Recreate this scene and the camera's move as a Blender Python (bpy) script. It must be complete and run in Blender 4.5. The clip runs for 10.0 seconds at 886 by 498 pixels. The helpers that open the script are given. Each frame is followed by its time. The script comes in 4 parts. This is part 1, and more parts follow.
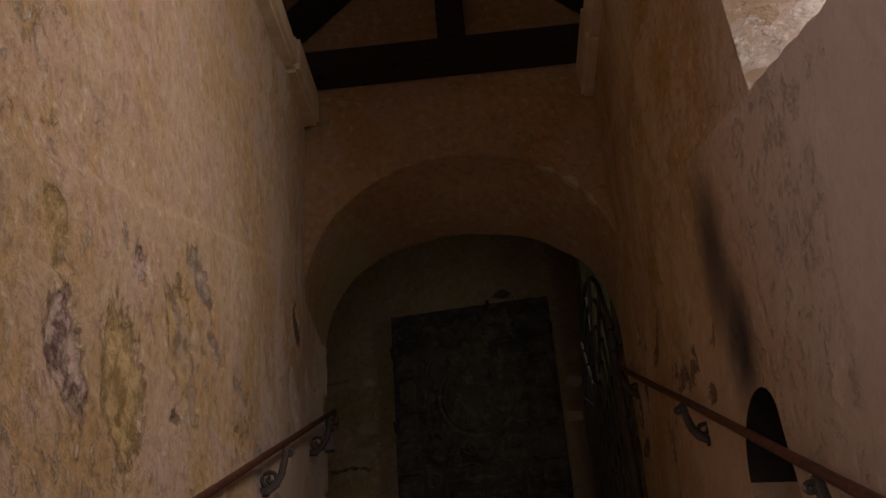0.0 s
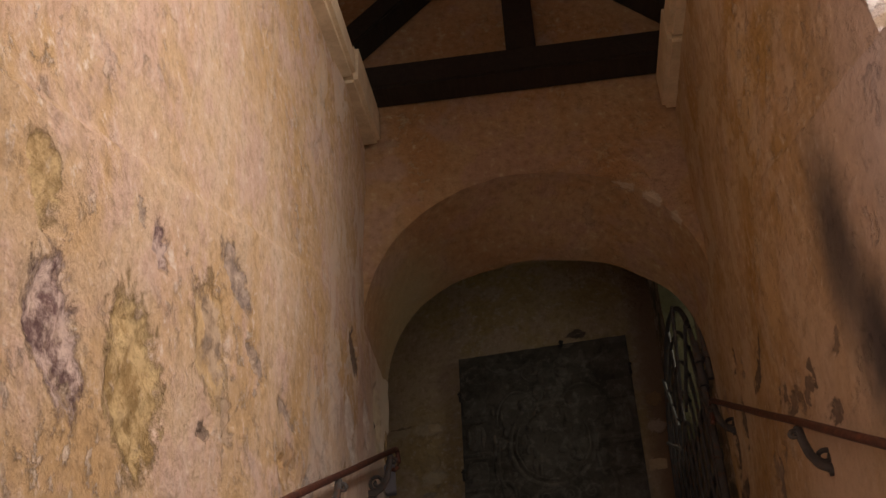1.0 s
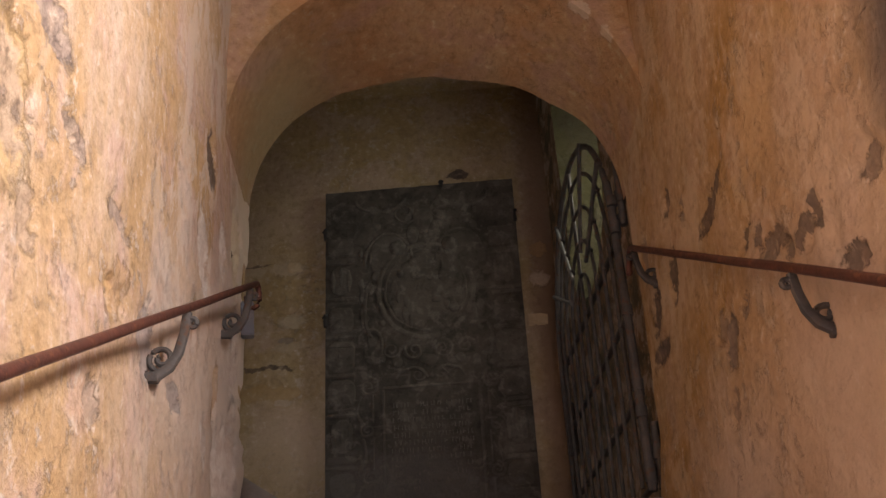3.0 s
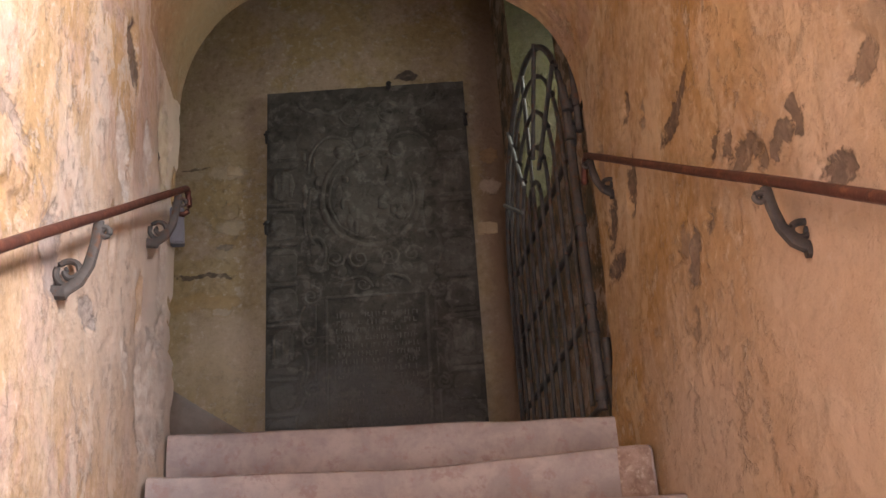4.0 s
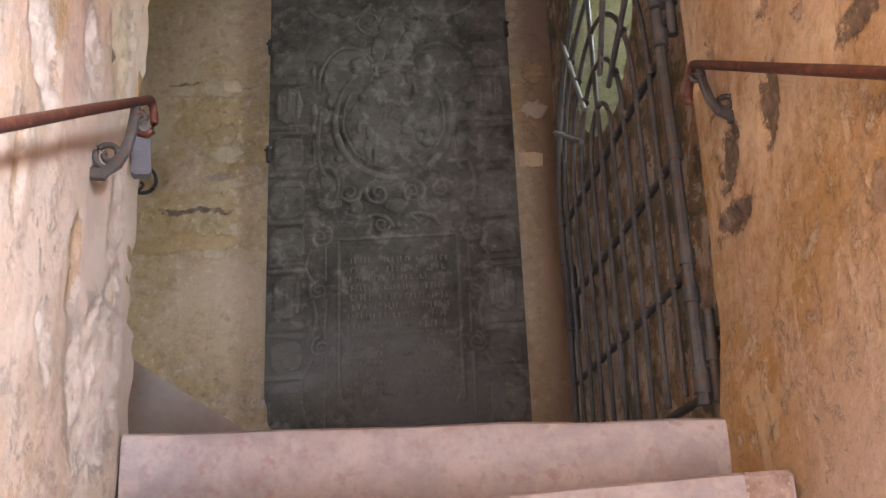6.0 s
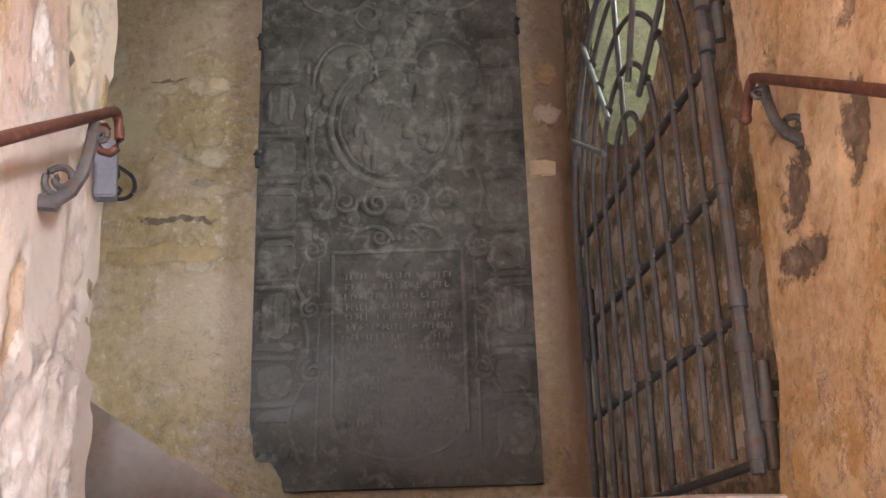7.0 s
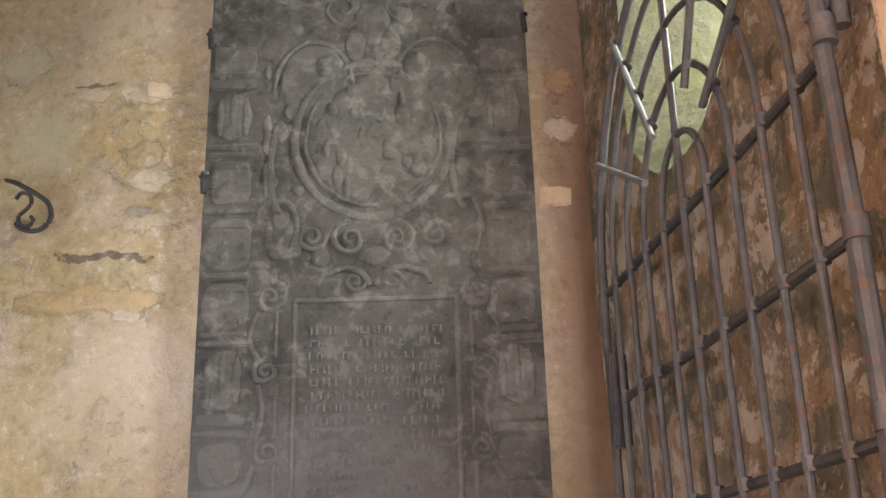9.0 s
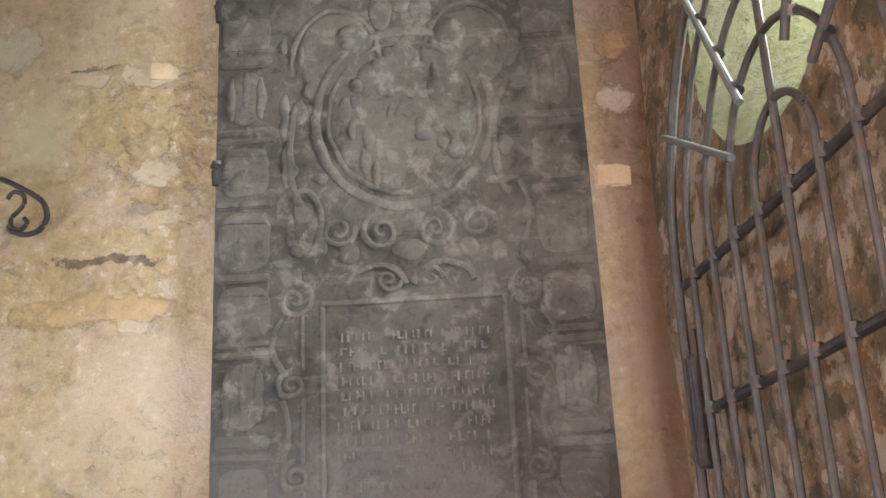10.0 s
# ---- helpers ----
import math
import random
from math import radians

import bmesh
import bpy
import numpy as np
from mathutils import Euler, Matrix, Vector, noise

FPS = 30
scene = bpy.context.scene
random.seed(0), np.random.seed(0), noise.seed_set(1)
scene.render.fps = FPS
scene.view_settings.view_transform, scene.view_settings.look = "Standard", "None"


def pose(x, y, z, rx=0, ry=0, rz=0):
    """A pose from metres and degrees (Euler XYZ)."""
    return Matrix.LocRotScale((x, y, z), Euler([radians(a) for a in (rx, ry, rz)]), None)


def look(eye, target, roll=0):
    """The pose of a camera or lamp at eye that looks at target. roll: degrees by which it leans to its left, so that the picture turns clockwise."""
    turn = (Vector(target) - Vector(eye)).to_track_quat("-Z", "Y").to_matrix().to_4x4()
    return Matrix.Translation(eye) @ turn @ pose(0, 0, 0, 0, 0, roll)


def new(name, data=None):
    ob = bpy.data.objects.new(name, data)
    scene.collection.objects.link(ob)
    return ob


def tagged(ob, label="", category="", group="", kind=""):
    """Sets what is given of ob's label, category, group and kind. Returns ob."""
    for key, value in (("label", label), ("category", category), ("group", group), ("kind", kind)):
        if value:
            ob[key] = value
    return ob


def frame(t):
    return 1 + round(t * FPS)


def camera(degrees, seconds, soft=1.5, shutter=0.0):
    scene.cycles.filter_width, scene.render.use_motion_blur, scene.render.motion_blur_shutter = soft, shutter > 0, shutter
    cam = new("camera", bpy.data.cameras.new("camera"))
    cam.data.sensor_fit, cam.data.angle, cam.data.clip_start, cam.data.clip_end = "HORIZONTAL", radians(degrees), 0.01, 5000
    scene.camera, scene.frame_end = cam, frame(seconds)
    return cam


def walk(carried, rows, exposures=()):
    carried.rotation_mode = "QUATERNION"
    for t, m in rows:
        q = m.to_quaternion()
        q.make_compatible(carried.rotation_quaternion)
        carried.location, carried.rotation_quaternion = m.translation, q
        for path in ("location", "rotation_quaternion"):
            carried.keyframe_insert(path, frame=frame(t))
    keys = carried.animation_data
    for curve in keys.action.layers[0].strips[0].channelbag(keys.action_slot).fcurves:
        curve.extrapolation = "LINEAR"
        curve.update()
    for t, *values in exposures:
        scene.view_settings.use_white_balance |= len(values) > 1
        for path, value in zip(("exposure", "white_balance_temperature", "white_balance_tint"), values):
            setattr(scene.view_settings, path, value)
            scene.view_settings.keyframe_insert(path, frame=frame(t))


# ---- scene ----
cam = camera(44.2, 10.0)
PATH = [
    (0, (0.247, -0.248, 1.302), (0.175, 1.425, 2.396), -4.4),
    (0.5, (0.261, -0.017, 1.329), (0.097, 1.616, 2.472), -3.7),
    (1, (0.21, 0.181, 1.388), (0.024, 1.775, 2.582), -2.4),
    (1.5, (0.159, 0.334, 1.478), (0.032, 1.938, 2.667), -2.1),
    (2, (0.104, 0.528, 1.528), (0.024, 2.152, 2.692), -3.0),
    (2.5, (0.076, 0.701, 1.61), (0.03, 2.378, 2.699), -1.1),
    (3, (0.036, 0.858, 1.686), (0.1, 2.612, 2.646), -3.2),
    (3.2, (0.043, 0.915, 1.726), (0.156, 2.69, 2.64), -3.9),
    (4.3, (0.065, 1.158, 1.815), (0.214, 2.991, 2.599), -3.6),
    (4.5, (0.054, 1.263, 1.845), (0.187, 3.1, 2.625), -3.5),
    (5, (0.045, 1.46, 1.971), (0.208, 3.315, 2.7), -3.7),
    (5.5, (0.047, 1.662, 2.074), (0.18, 3.529, 2.779), -2.6),
    (6.8, (0.006, 2.126, 2.35), (0.135, 4.012, 3.003), -1.9),
    (7, (0.011, 2.183, 2.399), (0.15, 4.065, 3.061), -1.7),
    (7.5, (0.009, 2.383, 2.5), (0.126, 4.249, 3.21), -0.9),
    (8, (0.018, 2.594, 2.59), (0.122, 4.457, 3.312), -1.9),
    (8.5, (0.031, 2.744, 2.693), (0.194, 4.616, 3.378), -2.7),
    (9, (0.056, 2.937, 2.776), (0.222, 4.809, 3.462), -1.6),
    (9.5, (0.086, 3.121, 2.867), (0.203, 5.004, 3.53), -2.4),
    (10, (0.049, 3.316, 2.951), (0.16, 5.204, 3.604), -2.9),
]
walk(cam, [(t, look(eye, target, roll)) for t, eye, target, roll in PATH],
     exposures=[(0.0, -3.55, 7700, 18), (0.5, -2.6, 7650, 19), (1.0, -2.25, 7550, 18), (1.5, -1.95, 7500, 18), (2.0, -1.65, 7500, 19), (2.5, -1.4, 7350, 19), (3.0, -0.95, 7000, 19),
                (4.5, 0.1, 6200, 13), (5.5, 0.55, 5900, 12), (7.0, 1.2, 5850, 11), (8.0, 1.5, 5900, 11), (10.0, 2.08, 5900, 10)])

# ---- light ----
world = bpy.data.worlds.new("world")
scene.world = world
world.use_nodes = True
wn = world.node_tree
sky = wn.nodes.new("ShaderNodeTexSky")
sky.sky_type, sky.sun_disc = "NISHITA", False
sky.sun_elevation, sky.sun_rotation = radians(38), radians(200)
wn.nodes["Background"].inputs["Strength"].default_value = 0.12
wn.links.new(sky.outputs[0], wn.nodes["Background"].inputs[0])


def area_lamp(name, eye, target, sx, sy, watts, colour):
    data = bpy.data.lights.new(name, "AREA")
    data.shape, data.size, data.size_y, data.energy, data.color = "RECTANGLE", sx, sy, watts, colour
    ob = new(name, data)
    ob.matrix_world = look(eye, target)
    return tagged(ob, "daylight area lamp, set in a wall opening or added as unseen fill", "daylight", kind="structure")


area_lamp("daylight_stair_window", (1.62, 0.98, 3.68), (-0.54, 2.3, 2.85), 0.7, 0.75, 325, (1.0, 0.95, 0.92))
area_lamp("daylight_side_window", (-1.05, 0.35, 2.6), (0.6, 0.75, 2.3), 0.6, 1.0, 76, (0.90, 0.90, 1.0))
area_lamp("daylight_foot_door", (0.15, -1.75, 0.9), (0.15, 1.0, 1.5), 1.0, 2.0, 100, (0.93, 0.94, 1.0))
area_lamp("daylight_landing_window", (1.66, 5.22, 4.78), (0.0, 5.5, 3.1), 0.4, 0.4, 21, (0.93, 1.0, 0.88))
# Added fill out of view, with no opening behind it, to brighten the slab.
area_lamp("fill_landing_left", (-1.85, 5.45, 3.3), (0.3, 6.1, 3.0), 0.8, 0.9, 5.5, (0.90, 0.94, 1.0))


# ---- materials ----
def nodes_of(name):
    m = bpy.data.materials.new(name)
    m.use_nodes = True
    return m, m.node_tree, m.node_tree.nodes["Principled BSDF"]


def nd(nt, kind, **inputs):
    n = nt.nodes.new(kind)
    for k, v in inputs.items():
        n.inputs[k.replace("_", " ")].default_value = v
    return n


def noise_of(nt, vec, scale, detail=6, rough=0.6, distort=0.0):
    n = nd(nt, "ShaderNodeTexNoise", Scale=scale, Detail=detail, Roughness=rough, Distortion=distort)
    nt.links.new(vec, n.inputs["Vector"])
    return n.outputs["Fac"]


def ramp(nt, fac, lo, hi):
    n = nd(nt, "ShaderNodeMapRange")
    n.interpolation_type = "SMOOTHSTEP"
    n.inputs[1].default_value, n.inputs[2].default_value = lo, hi
    nt.links.new(fac, n.inputs[0])
    return n.outputs[0]


def mix(nt, fac, a, b, mode="MIX"):
    n = nt.nodes.new("ShaderNodeMix")
    n.data_type, n.blend_type = "RGBA", mode
    for sock, v in ((n.inputs[0], fac), (n.inputs[6], a), (n.inputs[7], b)):
        if isinstance(v, tuple):
            sock.default_value = (*v, 1) if len(v) == 3 else v
        elif isinstance(v, (int, float)):
            sock.default_value = v
        else:
            nt.links.new(v, sock)
    return n.outputs[2]


def maths(nt, op, a, b):
    n = nt.nodes.new("ShaderNodeMath")
    n.operation = op
    for sock, v in zip(n.inputs, (a, b)):
        if isinstance(v, (int, float)):
            sock.default_value = v
        else:
            nt.links.new(v, sock)
    return n.outputs[0]


def world_pos(nt):
    return nt.nodes.new("ShaderNodeNewGeometry").outputs["Position"]


def bumped(nt, bsdf, layers):
    """layers: (height socket, strength, distance)."""
    last = None
    for h, s, d in layers:
        b = nd(nt, "ShaderNodeBump", Strength=s, Distance=d)
        nt.links.new(h, b.inputs["Height"])
        if last:
            nt.links.new(last, b.inputs["Normal"])
        last = b.outputs[0]
    nt.links.new(last, bsdf.inputs["Normal"])


TONES = {}


def plaster(name, light, ochre, pink, grey, patches=(), peel=0.56, peel_col=(0.2, 0.14, 0.09), rough=0.9, wear=0.0, runs=1.0, layer=None):
    """Old limewash over lime plaster, blotched at several scales. patches: (place, radii, turn, colour, strength) of
    scars in it, and of soft tints where strength is negative, some painting in light or shade.
    """
    m, nt, bsdf = nodes_of(name)
    p = world_pos(nt)
    big = noise_of(nt, p, 1.3, 5, 0.6, 0.6)
    mid = noise_of(nt, p, 4.5, 8, 0.62, 0.25)
    fine = noise_of(nt, p, 26, 8, 0.7)
    grain = noise_of(nt, p, 130, 5, 0.7)
    chip = noise_of(nt, p, 17, 9, 0.75, 0.15)
    st = nd(nt, "ShaderNodeMapping", Scale=(5.0, 5.0, 0.9))
    nt.links.new(p, st.inputs[0])
    streak = noise_of(nt, st.outputs[0], 1.6, 7, 0.65, 0.2)
    c = mix(nt, ramp(nt, big, 0.35, 0.62), light, ochre)
    c = mix(nt, ramp(nt, mid, 0.46, 0.62), c, pink)
    c = mix(nt, maths(nt, "MULTIPLY", ramp(nt, mid, 0.46, 0.34), 0.6), c, ochre)
    c = mix(nt, maths(nt, "MULTIPLY", ramp(nt, streak, 0.48, 0.72), min(0.65, 0.65 * runs + 0.1)), c, ochre)
    st2 = nd(nt, "ShaderNodeMapping", Scale=(8.0, 8.0, 1.0), Location=(3.1, 1.7, 5.2))
    nt.links.new(p, st2.inputs[0])
    drip = noise_of(nt, st2.outputs[0], 1.5, 9, 0.7, 0.15)
    c = mix(nt, maths(nt, "MULTIPLY", ramp(nt, drip, 0.50, 0.66), 0.5 * runs), c, grey)
    c = mix(nt, maths(nt, "MULTIPLY", ramp(nt, drip, 0.44, 0.32), 0.5 * runs), c, ochre)
    spots = ramp(nt, maths(nt, "ADD", maths(nt, "MULTIPLY", mid, 0.45), maths(nt, "MULTIPLY", fine, 0.55)), peel, peel + 0.05)
    spots = maths(nt, "MULTIPLY", spots, ramp(nt, big, 0.36 - wear, 0.56 - wear))
    c = mix(nt, maths(nt, "MULTIPLY", spots, 0.2 + wear * 2), c, peel_col)
    pale = ramp(nt, maths(nt, "ADD", maths(nt, "MULTIPLY", streak, 0.5), maths(nt, "MULTIPLY", fine, 0.5)), 0.57, 0.63)
    c = mix(nt, maths(nt, "MULTIPLY", pale, 0.55), c, grey)
    worn = ramp(nt, big, 0.42 - wear, 0.60 - wear)
    flake = maths(nt, "MULTIPLY", worn, ramp(nt, chip, 0.55, 0.61))
    c = mix(nt, maths(nt, "MULTIPLY", flake, 0.65), c, grey)
    c = mix(nt, maths(nt, "MULTIPLY", maths(nt, "MULTIPLY", worn, ramp(nt, chip, 0.38, 0.28)), 0.25), c, peel_col)
    c = mix(nt, maths(nt, "MULTIPLY", ramp(nt, grain, 0.35, 0.75), 0.22), c, (0.30, 0.19, 0.11))
    c = mix(nt, maths(nt, "MULTIPLY", ramp(nt, fine, 0.52, 0.34), 0.38), c, tuple(x * 0.45 for x in ochre))
    c = mix(nt, maths(nt, "MULTIPLY", ramp(nt, fine, 0.54, 0.70), 0.45), c, tuple(min(0.85, x * 1.25) for x in grey))
    coat = None
    if layer:                                       # a later coat of wash, flaked off in sheets with sharp edges
        st3 = nd(nt, "ShaderNodeMapping", Scale=(2.6, 2.6, 1.5), Location=(layer[2], 2.3, 0.7))
        nt.links.new(p, st3.inputs[0])
        sheetn = noise_of(nt, st3.outputs[0], 1.9, 11, 0.68, 0.25)
        sep = nt.nodes.new("ShaderNodeSeparateXYZ")
        nt.links.new(p, sep.inputs[0])
        where = ramp(nt, maths(nt, "ADD", sep.outputs["Y"], maths(nt, "MULTIPLY", big, 1.2)), layer[3], layer[3] + 0.9)
        coat = maths(nt, "MULTIPLY", maths(nt, "MULTIPLY", ramp(nt, sheetn, 0.525, 0.545), ramp(nt, fine, 0.62, 0.50)), where)
        c = mix(nt, maths(nt, "MULTIPLY", coat, layer[1]), c, layer[0])
        under = maths(nt, "MULTIPLY", ramp(nt, sheetn, 0.50, 0.518), ramp(nt, sheetn, 0.532, 0.522))
        c = mix(nt, maths(nt, "MULTIPLY", maths(nt, "MULTIPLY", under, where), 0.08), c, tuple(x * 0.6 for x in ochre))
    if wear:
        blotch = noise_of(nt, p, 6.5, 10, 0.68, 0.3)
        c = mix(nt, maths(nt, "MULTIPLY", ramp(nt, blotch, 0.535, 0.555), 0.8), c, tuple(x * 0.95 for x in grey))
        c = mix(nt, maths(nt, "MULTIPLY", ramp(nt, blotch, 0.455, 0.43), 0.8), c, peel_col)
    layers = [(mid, 0.5, 0.035), (chip, 0.6, 0.016), (fine, 0.85, 0.012), (grain, 0.4, 0.002), (spots, 0.22, -0.006), (flake, 0.5, 0.005), (drip, 0.22 * runs, 0.012)]
    if coat is not None:
        layers.append((coat, 0.4, 0.005))
    if patches:
        wob = nd(nt, "ShaderNodeTexNoise", Scale=11.0, Detail=7.0, Roughness=0.7)
        nt.links.new(p, wob.inputs["Vector"])
        sh = nt.nodes.new("ShaderNodeVectorMath")
        sh.operation = "MULTIPLY_ADD"
        nt.links.new(wob.outputs["Color"], sh.inputs[0])
        sh.inputs[1].default_value, sh.inputs[2].default_value = (0.11,) * 3, (-0.055,) * 3
        ad = nt.nodes.new("ShaderNodeVectorMath")
        nt.links.new(p, ad.inputs[0])
        nt.links.new(sh.outputs[0], ad.inputs[1])
        dents = None
        for place, radii, turn, colour, strength in patches:
            mp = nt.nodes.new("ShaderNodeMapping")
            mp.vector_type = "TEXTURE"
            mp.inputs["Location"].default_value, mp.inputs["Scale"].default_value = place, radii
            mp.inputs["Rotation"].default_value = (radians(turn), 0, 0)
            nt.links.new(ad.outputs[0], mp.inputs[0])
            ln = nt.nodes.new("ShaderNodeVectorMath")
            ln.operation = "LENGTH"
            nt.links.new(mp.outputs[0], ln.inputs[0])
            soft = strength < 0
            far = ln.outputs["Value"]
            if not soft:
                far = maths(nt, "ADD", far, maths(nt, "ADD", maths(nt, "MULTIPLY", maths(nt, "SUBTRACT", fine, 0.5), 1.5), maths(nt, "MULTIPLY", maths(nt, "SUBTRACT", mid, 0.5), 0.9)))
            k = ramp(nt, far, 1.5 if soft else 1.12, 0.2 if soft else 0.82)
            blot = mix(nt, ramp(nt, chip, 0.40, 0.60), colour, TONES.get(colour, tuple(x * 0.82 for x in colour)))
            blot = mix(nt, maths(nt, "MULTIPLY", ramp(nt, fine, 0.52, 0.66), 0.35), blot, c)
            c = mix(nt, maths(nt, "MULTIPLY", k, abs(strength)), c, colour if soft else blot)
            if not soft:
                dents = k if dents is None else maths(nt, "MAXIMUM", dents, k)
        if dents is not None:
            layers.append((maths(nt, "MULTIPLY", dents, maths(nt, "ADD", chip, 0.2)), 0.45, -0.012))
    nt.links.new(c, bsdf.inputs["Base Color"])
    bsdf.inputs["Roughness"].default_value = rough
    bsdf.inputs["Specular IOR Level"].default_value = 0.2
    bumped(nt, bsdf, layers)
    return m


def simple(name, a, b, scale, rough=0.6, metal=0.0, bump=0.004, rust=None, stretch=(1, 1, 1), local=False):
    m, nt, bsdf = nodes_of(name)
    p = nt.nodes.new("ShaderNodeTexCoord").outputs["Object"] if local else world_pos(nt)
    st = nd(nt, "ShaderNodeMapping", Scale=stretch)
    nt.links.new(p, st.inputs[0])
    p = st.outputs[0]
    n1, n2 = noise_of(nt, p, scale, 7, 0.65, 0.5), noise_of(nt, p, scale * 7, 6, 0.7)
    c = mix(nt, ramp(nt, n1, 0.35, 0.65), a, b)
    c = mix(nt, maths(nt, "MULTIPLY", ramp(nt, n2, 0.45, 0.75), 0.4), c, tuple(x * 0.55 for x in a))
    if rust:
        c = mix(nt, ramp(nt, noise_of(nt, p, scale * 2.3, 8, 0.7), 0.52, 0.64), c, rust)
    nt.links.new(c, bsdf.inputs["Base Color"])
    rr = nd(nt, "ShaderNodeMapRange")
    rr.inputs[3].default_value, rr.inputs[4].default_value = max(0.05, rough - 0.12), min(1, rough + 0.12)
    nt.links.new(n2, rr.inputs[0])
    nt.links.new(rr.outputs[0], bsdf.inputs["Roughness"])
    bsdf.inputs["Metallic"].default_value = metal
    bsdf.inputs["Specular IOR Level"].default_value = 0.35
    bumped(nt, bsdf, [(n1, 0.4, bump * 2), (n2, 0.5, bump)])
    return m


YEL, PINKD, DARK, GREYP = (0.60, 0.45, 0.24), (0.60, 0.47, 0.42), (0.075, 0.06, 0.055), (0.46, 0.37, 0.31)
WHITE, CREAM, SMOKE, ORANGE = (0.80, 0.75, 0.70), (0.80, 0.74, 0.57), (0.24, 0.19, 0.165), (0.52, 0.31, 0.12)
TONES.update({YEL: (0.30, 0.20, 0.085), PINKD: (0.13, 0.075, 0.08), DARK: (0.16, 0.115, 0.095), GREYP: (0.24, 0.19, 0.17), WHITE: (0.66, 0.58, 0.52), CREAM: (0.70, 0.62, 0.45)})
LX, RX = -0.54, 0.85
LEFT_PATCHES = [((LX, y, z), (1, ry, rz), turn, col, k) for y, z, ry, rz, turn, col, k in (
    # Pale plaster towards the jamb, lightened further in place of missing daylight.
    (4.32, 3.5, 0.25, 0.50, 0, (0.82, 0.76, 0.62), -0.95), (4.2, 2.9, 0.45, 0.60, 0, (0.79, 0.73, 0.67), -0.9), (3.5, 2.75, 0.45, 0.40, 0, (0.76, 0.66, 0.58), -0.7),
    (1.80, 2.38, 0.16, 0.12, -50, YEL, 0.95), (1.49, 2.30, 0.12, 0.08, -48, PINKD, 0.95), (1.36, 2.50, 0.07, 0.045, -53, YEL, 0.85), (1.71, 2.71, 0.04, 0.022, -51, GREYP, 0.8),
    (1.83, 2.71, 0.055, 0.042, -25, PINKD, 0.95), (2.27, 2.93, 0.11, 0.05, -10, GREYP, 0.9), (2.14, 2.68, 0.14, 0.11, -55, YEL, 0.45), (2.16, 2.70, 0.09, 0.06, -55, GREYP, 0.6),
    (3.61, 3.52, 0.085, 0.065, -42, DARK, 0.85), (2.45, 2.80, 0.08, 0.025, -8, GREYP, 0.8), (2.78, 2.83, 0.09, 0.025, 0, GREYP, 0.8), (2.16, 2.46, 0.035, 0.02, 20, DARK, 0.8),
    (2.29, 2.56, 0.05, 0.04, -25, GREYP, 0.5), (2.69, 2.40, 0.06, 0.05, -18, GREYP, 0.7), (2.80, 2.68, 0.11, 0.05, 53, ORANGE, 0.5), (3.08, 2.69, 0.09, 0.09, -62, (0.45, 0.39, 0.37), 0.8),
    (3.92, 3.38, 0.10, 0.07, -57, WHITE, 0.9), (3.59, 3.19, 0.13, 0.07, -47, WHITE, 0.9), (4.16, 3.53, 0.15, 0.10, -87, CREAM, 0.95), (4.10, 3.47, 0.018, 0.03, 0, DARK, 0.8),
    (3.75, 2.69, 0.07, 0.05, -62, WHITE, 0.85), (4.10, 2.70, 0.16, 0.20, -44, WHITE, 0.9), (3.35, 2.67, 0.07, 0.03, 0, (0.42, 0.38, 0.37), 0.7), (3.91, 2.90, 0.10, 0.03, 84, ORANGE, 0.6),
    (4.24, 3.10, 0.07, 0.22, 0, WHITE, 0.9), (3.52, 2.93, 0.025, 0.09, 0, ORANGE, 0.5))]
